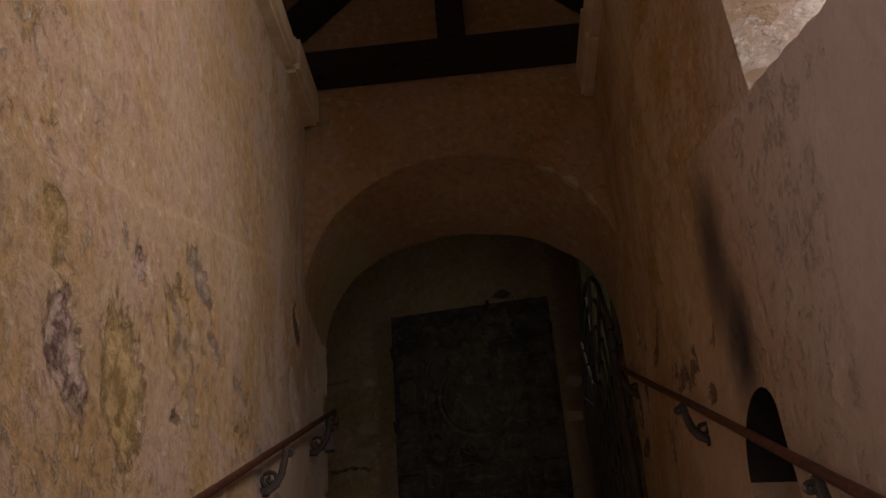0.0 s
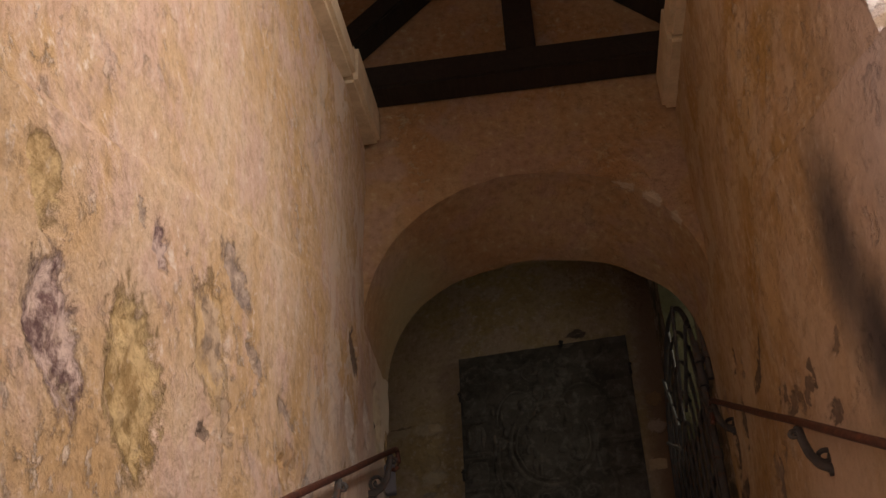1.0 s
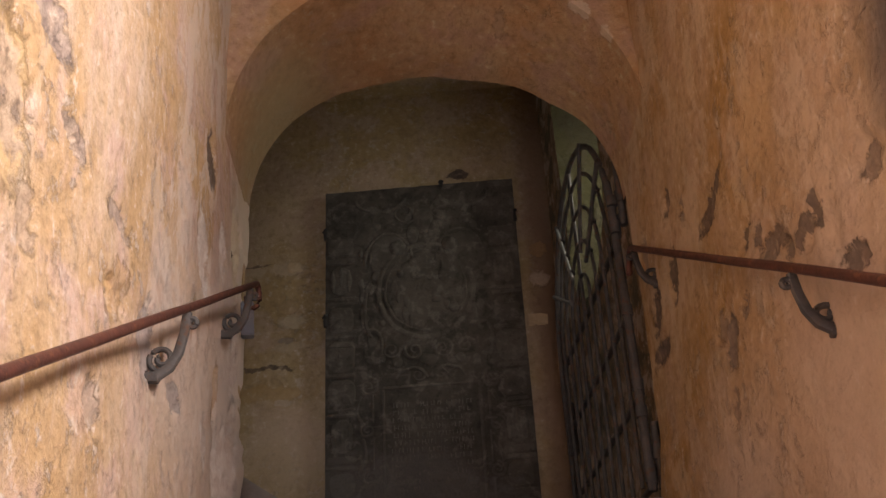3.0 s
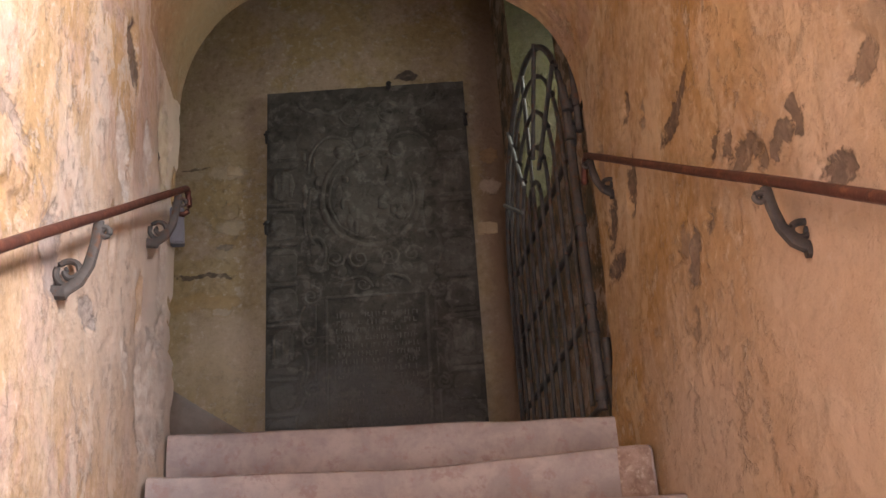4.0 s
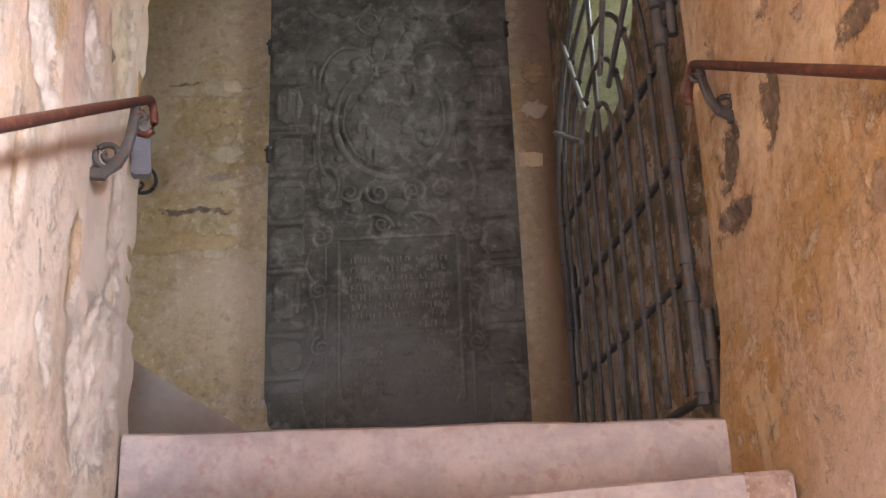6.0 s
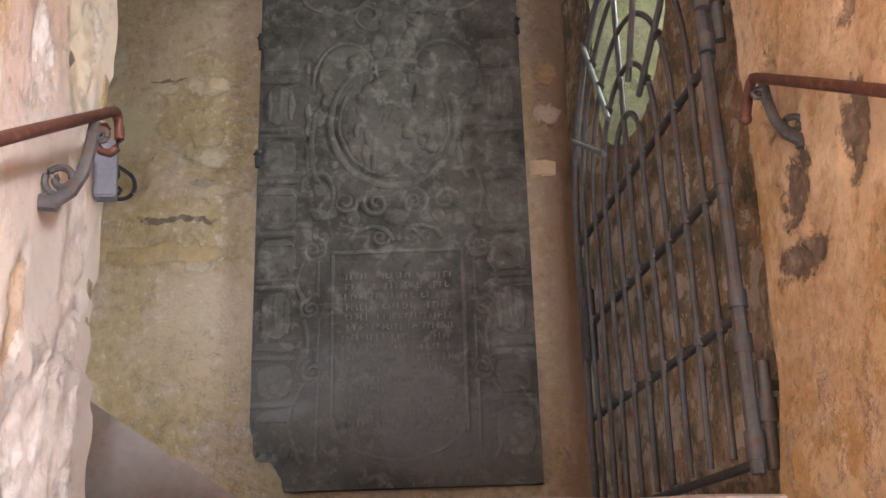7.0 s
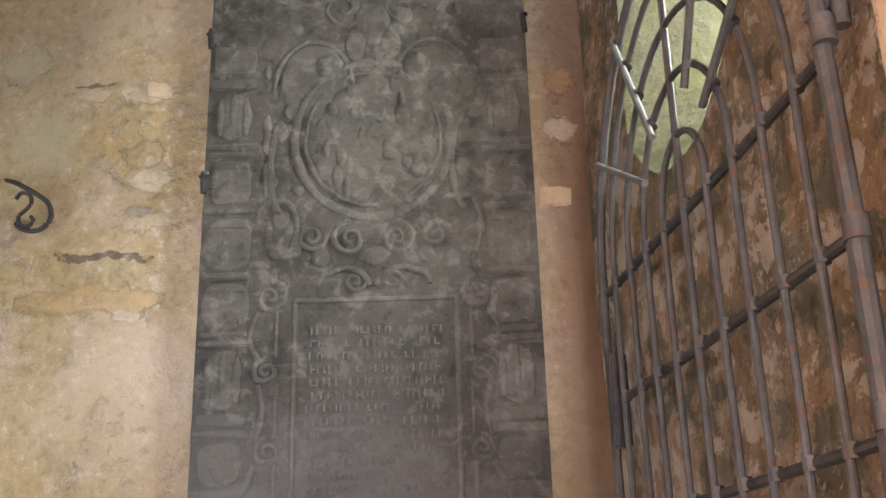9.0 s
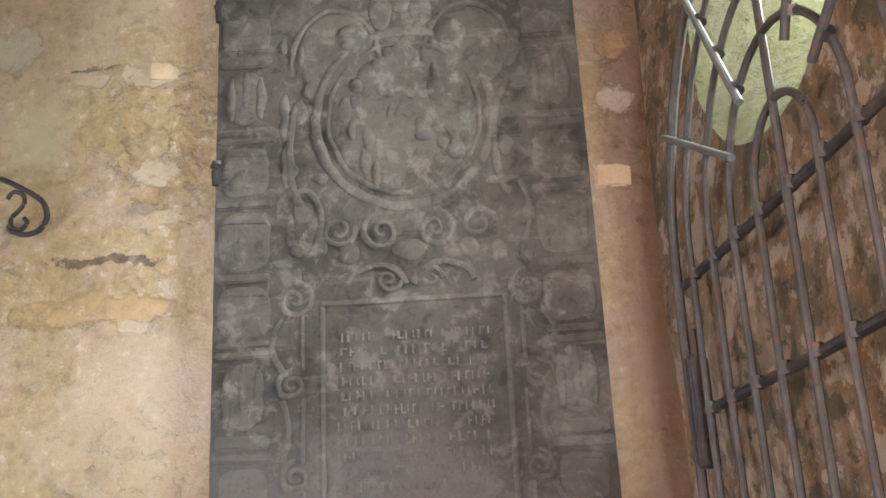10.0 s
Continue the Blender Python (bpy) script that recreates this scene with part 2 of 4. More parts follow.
RIGHT_PATCHES = [((RX, y, z), (1, ry, rz), turn, col, k) for y, z, ry, rz, turn, col, k in (
    # First patch: pinkish-grey tint painting in the cool daylight on the near stretch.
    (1.2, 2.7, 0.95, 1.3, 0, (0.56, 0.45, 0.43), -0.8), (2.22, 2.80, 0.16, 0.28, 0, (0.03, 0.03, 0.035), -0.85), (2.15, 2.50, 0.15, 0.17, 0, (0.03, 0.03, 0.035), -0.95),
    (3.55, 2.35, 0.45, 0.35, 0, (0.66, 0.53, 0.45), -0.7), (2.75, 2.35, 0.5, 0.6, 0, (0.62, 0.47, 0.38), -0.6), (2.92, 3.12, 0.15, 0.13, 0, (0.58, 0.38, 0.19), -0.6),
    (4.12, 3.06, 0.125, 0.040, 3, DARK, 0.9), (4.12, 3.205, 0.085, 0.062, -40, DARK, 0.9), (3.84, 3.20, 0.085, 0.055, -73, DARK, 0.85), (3.80, 3.43, 0.05, 0.03, -48, DARK, 0.8),
    (3.35, 3.15, 0.13, 0.036, -8, DARK, 0.85), (3.37, 2.77, 0.075, 0.055, -44, SMOKE, 0.85), (3.43, 2.83, 0.05, 0.045, -17, SMOKE, 0.6), (3.04, 2.88, 0.035, 0.03, -39, DARK, 0.8),
    (3.12, 2.93, 0.045, 0.025, -22, DARK, 0.8), (2.97, 2.82, 0.08, 0.035, 9, DARK, 0.75), (2.78, 2.75, 0.06, 0.018, 4, DARK, 0.8), (2.70, 2.75, 0.045, 0.02, 63, DARK, 0.8),
    (2.88, 2.77, 0.03, 0.025, -33, DARK, 0.7), (2.60, 2.59, 0.075, 0.03, 15, DARK, 0.8), (3.20, 2.78, 0.035, 0.022, -13, SMOKE, 0.7), (3.44, 2.61, 0.05, 0.03, -44, SMOKE, 0.6),
    (3.62, 3.30, 0.03, 0.03, 0, SMOKE, 0.6), (4.20, 3.45, 0.05, 0.09, 0, SMOKE, 0.5), (2.45, 2.70, 0.05, 0.03, 20, DARK, 0.6))]
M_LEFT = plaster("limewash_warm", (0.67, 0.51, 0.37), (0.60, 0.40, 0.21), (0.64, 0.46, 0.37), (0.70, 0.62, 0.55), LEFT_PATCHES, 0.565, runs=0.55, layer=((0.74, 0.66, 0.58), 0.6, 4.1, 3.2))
M_RIGHT = plaster("limewash_orange", (0.57, 0.41, 0.26), (0.43, 0.255, 0.095), (0.52, 0.355, 0.225), (0.60, 0.49, 0.375), RIGHT_PATCHES, 0.56, runs=0.35, layer=((0.63, 0.50, 0.36), 0.4, 9.4, 2.6))
M_ARCH = plaster("limewash_arch", (0.50, 0.345, 0.20), (0.45, 0.25, 0.115), (0.46, 0.30, 0.21), (0.52, 0.44, 0.29), (
    ((-0.42, 4.30, 4.05), (0.22, 0.35, 0.50), 0, (0.44, 0.41, 0.24), -0.7), ((0.56, 3.85, 4.37), (0.05, 0.05, 0.03), 0, (0.60, 0.48, 0.36), 0.9), ((0.66, 3.85, 4.27), (0.05, 0.05, 0.05), 0, (0.62, 0.50, 0.38), 0.95),
    ((0.74, 3.85, 4.15), (0.035, 0.05, 0.06), 0, (0.60, 0.48, 0.36), 0.9), ((0.42, 4.15, 4.45), (0.03, 0.12, 0.05), 0, (0.40, 0.28, 0.19), 0.6)), 0.60, runs=0.25)
M_BACK = plaster("limewash_ochre", (0.54, 0.43, 0.29), (0.47, 0.35, 0.18), (0.52, 0.40, 0.29), (0.62, 0.55, 0.44), (
    ((-0.64, 6.33, 4.60), (0.10, 1, 0.04), 0, (0.62, 0.52, 0.37), 0.7), ((-0.62, 6.33, 4.27), (0.08, 1, 0.04), 0, (0.58, 0.50, 0.36), 0.6),
    ((-0.62, 6.33, 4.12), (0.12, 1, 0.025), 0, (0.58, 0.48, 0.34), 0.5), ((-0.78, 6.33, 3.85), (0.24, 1, 0.045), 0, (0.50, 0.34, 0.15), 0.5),
    ((-1.08, 6.33, 4.72), (0.09, 1, 0.08), 0, (0.55, 0.56, 0.44), 0.4), ((-0.6, 6.33, 3.5), (0.25, 1, 0.30), 0, (0.58, 0.46, 0.34), -0.6),
    # Brown corner strip beside the slab, with the corner's shade painted into it.
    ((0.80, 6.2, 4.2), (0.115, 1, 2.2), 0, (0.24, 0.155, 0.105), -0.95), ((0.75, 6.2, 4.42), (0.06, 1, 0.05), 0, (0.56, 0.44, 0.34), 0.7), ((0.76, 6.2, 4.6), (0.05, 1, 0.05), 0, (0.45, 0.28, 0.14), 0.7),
    ((-0.76, 6.33, 4.005), (0.15, 1, 0.014), 0, DARK, 0.8), ((-0.82, 6.33, 4.60), (0.06, 1, 0.03), 0, (0.62, 0.53, 0.38), 0.6), ((-0.83, 6.33, 4.635), (0.07, 1, 0.010), 0, DARK, 0.7), ((-0.64, 6.33, 4.36), (0.07, 1, 0.05), 0, (0.44, 0.33, 0.19), 0.5), ((-0.66, 6.33, 4.16), (0.05, 1, 0.02), 0, (0.34, 0.30, 0.26), 0.7), ((-0.66, 6.33, 3.80), (0.05, 1, 0.02), 0, (0.64, 0.54, 0.42), 0.7), ((-0.98, 6.33, 4.42), (0.10, 1, 0.12), 0, (0.50, 0.46, 0.30), -0.7), ((0.34, 6.27, 5.14), (0.06, 1, 0.03), 0, DARK, 0.9)), 0.60, runs=0.2)
M_BEHIND = plaster("damp_plaster", (0.40, 0.29, 0.20), (0.25, 0.155, 0.08), (0.16, 0.13, 0.09), (0.50, 0.40, 0.31), (), 0.525, (0.11, 0.10, 0.065), 0.9, 0.12, 0.6)
M_GREYWALL = plaster("grey_limewash", (0.34, 0.30, 0.29), (0.26, 0.21, 0.18), (0.30, 0.26, 0.26), (0.44, 0.41, 0.40), (), 0.54, wear=0.08)
# Near-black lining: the deep niche's shade is put into its colour.
M_NICHE_SHADE = simple("niche_shade", (0.018, 0.016, 0.016), (0.03, 0.026, 0.024), 8, 0.95, 0, 0.004)
# Reveal plaster, colour dimmed against the near lamp and tinted for greenish light.
M_REVEAL_DIM = plaster("reveal_dimmed", (0.135, 0.128, 0.068), (0.11, 0.105, 0.048), (0.12, 0.108, 0.068), (0.16, 0.15, 0.095), (), 0.64)
M_STEP = simple("worn_sandstone", (0.48, 0.42, 0.41), (0.36, 0.315, 0.32), 7, 0.75, 0, 0.004, (0.36, 0.28, 0.27))
M_PATCH = simple("reddish_stone", (0.44, 0.33, 0.28), (0.27, 0.18, 0.15), 22, 0.9, 0, 0.006, (0.52, 0.42, 0.36))
M_COPING = simple("coping_stone", (0.70, 0.58, 0.41), (0.58, 0.46, 0.31), 9, 0.85, 0, 0.005)


def slate(name, dark, mean, worn, bump):
    """Rubbed slate: soft clouds, fine grain and pale scuffs that also paint extra light on the slab's foot."""
    m, nt, bsdf = nodes_of(name)
    p = world_pos(nt)
    cloud, mott, grain = noise_of(nt, p, 3.2, 4, 0.55), noise_of(nt, p, 15, 8, 0.66, 0.3), noise_of(nt, p, 95, 5, 0.7)
    st = nd(nt, "ShaderNodeMapping", Scale=(1.0, 1.0, 5.0))
    nt.links.new(p, st.inputs[0])
    band = noise_of(nt, st.outputs[0], 4.5, 7, 0.65, 0.2)
    c = mix(nt, ramp(nt, cloud, 0.34, 0.66), dark, mean)
    c = mix(nt, maths(nt, "MULTIPLY", ramp(nt, mott, 0.50, 0.64), 0.75), c, worn)
    c = mix(nt, maths(nt, "MULTIPLY", ramp(nt, mott, 0.47, 0.34), 0.75), c, tuple(x * 0.7 for x in dark))
    c = mix(nt, maths(nt, "MULTIPLY", ramp(nt, band, 0.56, 0.70), 0.4), c, worn)
    for place, radii in (((0.28, 6.2, 3.12), (0.30, 1, 0.17)), ((-0.32, 6.2, 3.20), (0.10, 1, 0.05)), ((-0.02, 6.2, 3.30), (0.34, 1, 0.16))):
        mp = nt.nodes.new("ShaderNodeMapping")           # chalky scuffs low on the stone, doubling as painted light there
        mp.vector_type = "TEXTURE"
        mp.inputs["Location"].default_value, mp.inputs["Scale"].default_value = place, radii
        nt.links.new(p, mp.inputs[0])
        ln = nt.nodes.new("ShaderNodeVectorMath")
        ln.operation = "LENGTH"
        nt.links.new(mp.outputs[0], ln.inputs[0])
        far = maths(nt, "ADD", ln.outputs["Value"], maths(nt, "MULTIPLY", maths(nt, "SUBTRACT", mott, 0.5), 3.4))
        c = mix(nt, maths(nt, "MULTIPLY", ramp(nt, far, 1.5, 0.4), 0.5), c, (0.20, 0.187, 0.182))
    c = mix(nt, maths(nt, "MULTIPLY", ramp(nt, grain, 0.45, 0.75), 0.3), c, tuple(x * 0.55 for x in dark))
    nt.links.new(c, bsdf.inputs["Base Color"])
    bsdf.inputs["Roughness"].default_value = 0.85
    bsdf.inputs["Specular IOR Level"].default_value = 0.15
    bumped(nt, bsdf, [(mott, 0.5, bump * 2), (grain, 0.4, bump * 0.4)])
    return m


M_SLAB = slate("dark_slate", (0.061, 0.054, 0.046), (0.110, 0.098, 0.083), (0.170, 0.153, 0.132), 0.005)
M_SLAB_WORN = slate("slate_worn", (0.088, 0.079, 0.067), (0.136, 0.123, 0.105), (0.195, 0.178, 0.155), 0.005)
M_LETTER = simple("letter_stone", (0.175, 0.162, 0.142), (0.105, 0.097, 0.085), 24, 0.75, 0, 0.002)
M_IRON = simple("black_iron", (0.045, 0.042, 0.042), (0.085, 0.075, 0.07), 14, 0.45, 0.4, 0.001, (0.10, 0.07, 0.055))
M_IRON_GREY = simple("grey_iron", (0.066, 0.062, 0.060), (0.10, 0.092, 0.088), 16, 0.62, 0.3, 0.001, (0.11, 0.06, 0.04))
M_RUST = simple("rusty_iron", (0.13, 0.05, 0.036), (0.085, 0.038, 0.031), 18, 0.45, 0.3, 0.001, (0.20, 0.085, 0.05))
# Lighter copy of the gate iron: light caught by two rays, as colour.
M_IRON_LIT = simple("lit_iron", (0.17, 0.165, 0.155), (0.13, 0.125, 0.115), 16, 0.6, 0.1, 0.001)
M_STEEL = simple("painted_steel", (0.20, 0.215, 0.26), (0.175, 0.19, 0.23), 12, 0.45, 0.1, 0.0005)
M_BEAM = simple("tarred_oak", (0.018, 0.014, 0.011), (0.03, 0.022, 0.016), 6, 0.7, 0, 0.004, None, (6, 1, 6))
M_ROOF = simple("red_boards", (0.26, 0.09, 0.05), (0.20, 0.07, 0.04), 5, 0.8, 0, 0.003, None, (8, 1, 1))
M_GREYREND = simple("grey_render", (0.34, 0.31, 0.28), (0.28, 0.25, 0.23), 6, 0.9, 0, 0.003)
M_BRICK = simple("pale_brick", (0.60, 0.47, 0.31), (0.52, 0.38, 0.24), 12, 0.9, 0, 0.005)


# ---- building helpers ----
def part(name, bm, material, parent=None, label="", smooth=False):
    me = bpy.data.meshes.new(name)
    bmesh.ops.recalc_face_normals(bm, faces=bm.faces)
    bm.to_mesh(me)
    bm.free()
    me.materials.append(material)
    if smooth:
        me.polygons.foreach_set("use_smooth", [True] * len(me.polygons))
        me.set_sharp_from_angle(angle=radians(38))
    ob = new(name, me)
    ob.parent = parent
    if label:
        tagged(ob, label)
    return ob


def empty(name, m, label, category, group="", kind=""):
    ob = new(name)
    ob.matrix_world = m
    return tagged(ob, label, category, group, kind)


def box(bm, lo, hi, bevel=0.0, m=None):
    ret = bmesh.ops.create_cube(bm, size=1)
    vs = ret["verts"]
    for v in vs:
        v.co = Vector([lo[i] + (v.co[i] + 0.5) * (hi[i] - lo[i]) for i in range(3)])
    if bevel:
        es = list({e for v in vs for e in v.link_edges})
        vs = list({v for f in bmesh.ops.bevel(bm, geom=es, offset=bevel, segments=2, affect="EDGES")["faces"] for v in f.verts} | {v for v in vs if v.is_valid})
    if m is not None:
        bmesh.ops.transform(bm, matrix=m, verts=vs)
    return vs


def tube(bm, points, radius, sides=10, taper=None, flat=1.0, side=None):
    """A bar swept along points; flat < 1 squeezes it along the side vector."""
    pts = [Vector(p) for p in points]
    rings = []
    ref = Vector(side) if side else None
    for i, p in enumerate(pts):
        d = (pts[min(i + 1, len(pts) - 1)] - pts[max(i - 1, 0)]).normalized()
        a = ref if ref else (Vector((0, 0, 1)) if abs(d.z) < 0.9 else Vector((1, 0, 0)))
        u = (a - d * a.dot(d)).normalized()
        w = d.cross(u)
        r = radius * (taper(i / (len(pts) - 1)) if taper else 1)
        rings.append([bm.verts.new(p + (u * flat * math.cos(2 * math.pi * k / sides) + w * math.sin(2 * math.pi * k / sides)) * r) for k in range(sides)])
    for a, b in zip(rings, rings[1:]):
        for k in range(sides):
            bm.faces.new((a[k], a[(k + 1) % sides], b[(k + 1) % sides], b[k]))
    bm.faces.new(rings[0][::-1])
    bm.faces.new(rings[-1])


def sheet(fn, nu, nv, back):
    """A solid: an uneven face fn(u, v) and a flat back, offset by the vector back."""
    bm = bmesh.new()
    g = [[bm.verts.new(fn(i / nu, j / nv)) for j in range(nv + 1)] for i in range(nu + 1)]
    for i in range(nu):
        for j in range(nv):
            bm.faces.new((g[i][j], g[i + 1][j], g[i + 1][j + 1], g[i][j + 1]))
    ring = [g[i][0] for i in range(nu)] + [g[nu][j] for j in range(nv)] + [g[i][nv] for i in range(nu, 0, -1)] + [g[0][j] for j in range(nv, 0, -1)]
    rb = [bm.verts.new(v.co + Vector(back)) for v in ring]
    n = len(ring)
    for k in range(n):
        bm.faces.new((ring[k], rb[k], rb[(k + 1) % n], ring[(k + 1) % n]))
    bm.faces.new(rb)
    return bm


def prism(bm, poly_a, poly_b):
    a, b = [bm.verts.new(p) for p in poly_a], [bm.verts.new(p) for p in poly_b]
    n = len(a)
    for k in range(n):
        bm.faces.new((a[k], a[(k + 1) % n], b[(k + 1) % n], b[k]))
    bm.faces.new(a[::-1])
    bm.faces.new(b)


def cut(ob, *cutters):
    """Takes solids out of ob's mesh for good."""
    made = []
    for bm in cutters:
        me = bpy.data.meshes.new("cutter")
        bmesh.ops.recalc_face_normals(bm, faces=bm.faces)
        bm.to_mesh(me)
        bm.free()
        c = new("cutter", me)
        made.append(c)
        mod = ob.modifiers.new("cut", "BOOLEAN")
        mod.operation, mod.solver, mod.object = "DIFFERENCE", "EXACT", c
    bpy.context.view_layer.update()
    me = bpy.data.meshes.new_from_object(ob.evaluated_get(bpy.context.evaluated_depsgraph_get()))
    ob.modifiers.clear()
    ob.data = me
    for c in made:
        bpy.data.objects.remove(c)


def rough_at(p, amp=1.0):
    """Hand-laid plaster: broad swells and small lumps, in metres."""
    p = Vector(p)
    return amp * (0.014 * noise.noise(p * 1.1) + 0.006 * noise.noise(p * 3.7 + Vector((7, 1, 3))) + 0.0022 * noise.noise(p * 13) + 0.001 * noise.noise(p * 34))


# ---- the stair: floor and steps ----
RUN, RISE, TOP_Y, TOP_Z, FOOT_Z = 0.30, 0.178, 4.29, 2.64, -0.366


def nosing(y):
    return TOP_Z + (y - TOP_Y) * RISE / RUN


bm = bmesh.new()
box(bm, (-0.9, -2.3, FOOT_Z - 0.25), (1.2, TOP_Y - 16 * RUN, FOOT_Z))
floor = tagged(part("floor", bm, M_STEP), "worn sandstone floor at the foot of the stair", "floor", kind="structure")
bm = sheet(lambda u, v: Vector((-2.4 + 3.5 * u, TOP_Y + 0.302 + 1.95 * v, TOP_Z - 0.003 + 0.003 * noise.noise(Vector((u * 9, v * 6, 0))))), 40, 24, (0, 0, -0.25))
tagged(part("floor_landing", bm, M_STEP, None, "", True), "stone floor of the upper landing", "floor", kind="structure")


def step(n):
    """A worn block step, hollowed in the middle; n counts down from the top."""
    y0, z0 = TOP_Y - n * RUN, TOP_Z - n * RISE
    skew = (0.0, -0.035, 0.02, -0.015)[n % 4]
    dip = (0.002, 0.02, 0.014, 0.018)[n % 4]
    bm = bmesh.new()
    nx = 48
    rows = []
    prof = [(0.315, -0.26), (0.315, 0.0), (0.16, 0.0), (0.05, 0.0), (0.02, -0.003), (0.006, -0.010), (0.0, -0.024), (-0.001, -0.08), (0.002, -0.14), (0.004, -0.19), (0.004, -0.26)]
    for i in range(nx + 1):
        u = i / nx
        x = -0.53 + 1.37 * u
        wear = dip * (math.sin(math.pi * min(1, max(0, u * 1.05))) ** 2) + 0.006 * noise.noise(Vector((x * 4, n * 3.1, 0.5)))
        edge = 0.006 * noise.noise(Vector((x * 7, n * 5.7, 2.0))) + skew * (u - 0.5)
        row = []
        for dy, dz in prof:
            w = wear if dz > -0.05 and dy < 0.31 else 0.0
            tilt = -0.02 * (0.5 - u) * (1 if n % 2 else 0) if dz > -0.2 else 0
            row.append(bm.verts.new((x, y0 + dy + (edge if dy < 0.3 else 0), z0 + dz - w * (1 - 0.5 * (dy > 0.1)) + tilt)))
        rows.append(row)
    m = len(prof)
    for a, b in zip(rows, rows[1:]):
        for k in range(m):
            bm.faces.new((a[k], a[(k + 1) % m], b[(k + 1) % m], b[k]))
    bm.faces.new(rows[0])
    bm.faces.new(rows[-1][::-1])
    ob = part("stair_step", bm, M_STEP, None, "", True)
    return tagged(ob, "worn sandstone step, hollowed by use", "step", "steps of the stair", "structure")


for n in range(17):
    step(n)

bm = bmesh.new()
box(bm, (0.735, TOP_Y - RUN - 0.022, TOP_Z - RISE - 0.19), (0.842, TOP_Y - RUN + 0.12, TOP_Z - RISE + 0.004), 0.008)
bmesh.ops.subdivide_edges(bm, edges=bm.edges[:], cuts=2, use_grid_fill=True)
for v in bm.verts:
    v.co += 0.005 * noise.noise_vector(v.co * 30)
tagged(part("step_repair", bm, M_PATCH, None, "", True), "rough reddish stone let into the end of a worn step", "stone", kind="structure")

# ---- stair walls ----
def ledge_l(y):
    return 2.53 + 0.51 * (y - 1.14)


def ledge_r(y):
    return 2.62 + 0.50 * (y - 1.15)


def wall_top(y):
    return 4.545 + 0.19 * (y - 2.78)


def smooth(a, b, x):
    t = min(1, max(0, (x - a) / (b - a)))
    return t * t * (3 - 2 * t)


ARCH_F, ARCH_B, ARCH_X, ARCH_R, SPRING, ARCH_H = 3.85, 4.40, 0.152, 0.71, 3.80, 0.70


def scar(y, z, patches):
    """How deep the plaster is broken away at a place on a stair wall."""
    deep = 0.0
    for place, radii, turn, colour, strength in patches:
        if strength > 0 and abs(y - place[1]) < 0.3 and abs(z - place[2]) < 0.4:
            c, q = math.cos(radians(turn)), math.sin(radians(turn))
            a, b = y - place[1] + 0.05 * noise.noise(Vector((y * 9, z * 9, 1))), z - place[2] + 0.05 * noise.noise(Vector((y * 9, z * 9, 6)))
            d = math.hypot((a * c + b * q) / radii[1], (b * c - a * q) / radii[2])
            deep = max(deep, 0.016 * smooth(1.08, 0.85, d) * (0.6 + 0.8 * noise.noise(Vector((y * 24, z * 24, 3)))))
    return deep


def left_face(u, v):
    y = -2.2 + (ARCH_B + 2.2) * u
    zb = min(nosing(y), TOP_Z) - 0.45 if y > -1 else FOOT_Z - 0.25
    zt = wall_top(min(y, ARCH_F))
    z = zb + (zt - zb) * v
    back = 0.016 * smooth(-0.006, 0.010, z - ledge_l(y)) * smooth(3.3, 2.7, y)
    chip = smooth(4.22, 4.40, y) * (0.035 * max(0, noise.noise(Vector((3, 0, z * 5)))) + 0.018 * max(0, noise.noise(Vector((8, 0, z * 17)))))
    return Vector((LX - 0.017 * smooth(3.4, 4.1, y) - back - chip - scar(y, z, LEFT_PATCHES) + 0.02 * smooth(2.92, 2.88, z) * smooth(3.9, 4.3, y) + rough_at((0, y, z)), y - smooth(4.2, 4.40, y) * (0.03 * noise.noise(Vector((9, 0, z * 4))) + 0.018 * noise.noise(Vector((2, 0, z * 15)))), z))


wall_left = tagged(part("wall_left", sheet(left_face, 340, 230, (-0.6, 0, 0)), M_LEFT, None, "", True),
                   "warm ochre limewashed plaster wall with flaking scars", "wall", kind="structure")
bm = bmesh.new()
prism(bm, [(-0.4, 0.0, 1.9), (-0.4, 0.85, 1.9), (-0.4, 0.85, 3.3), (-0.4, 0.0, 3.3)], [(-1.3, 0.05, 2.1), (-1.3, 0.65, 2.1), (-1.3, 0.65, 3.1), (-1.3, 0.05, 3.1)])
cut(wall_left, bm)

RIGHT_END = 4.33


def right_face(u, v):
    y = -2.2 + (RIGHT_END + 2.2) * u
    zb = min(nosing(y), TOP_Z) - 0.45 if y > -1 else FOOT_Z - 0.25
    zt = wall_top(min(y, ARCH_F))
    z = zb + (zt - zb) * v
    back = 0.065 * smooth(-0.004, 0.014, z - ledge_r(y)) * smooth(2.8, 2.1, y)
    return Vector((RX + back + scar(y, z, RIGHT_PATCHES) - 0.03 * smooth(2.9, 2.62, z) * smooth(3.9, 4.3, y) - rough_at((5, y, z)), y, z))


wall_right = tagged(part("wall_right", sheet(right_face, 340, 230, (0.75, 0, 0)), M_RIGHT, None, "", True),
                    "orange limewashed plaster wall with dark scars and a sooty smudge above a niche painted dark for shade", "wall", kind="structure")
win = bmesh.new()
face = [(RX, 0.2, 2.19), (RX, 1.80, 2.935), (RX, 1.80, 4.15), (RX, 0.2, 4.15)]
outer = [(1.75, 0.65, 3.15), (1.75, 1.50, 3.25), (1.75, 1.50, 4.05), (1.75, 0.65, 4.05)]
prism(win, [tuple(Vector(a) + (Vector(a) - Vector(b)) * 0.15) for a, b in zip(face, outer)], outer)
nic = bmesh.new()
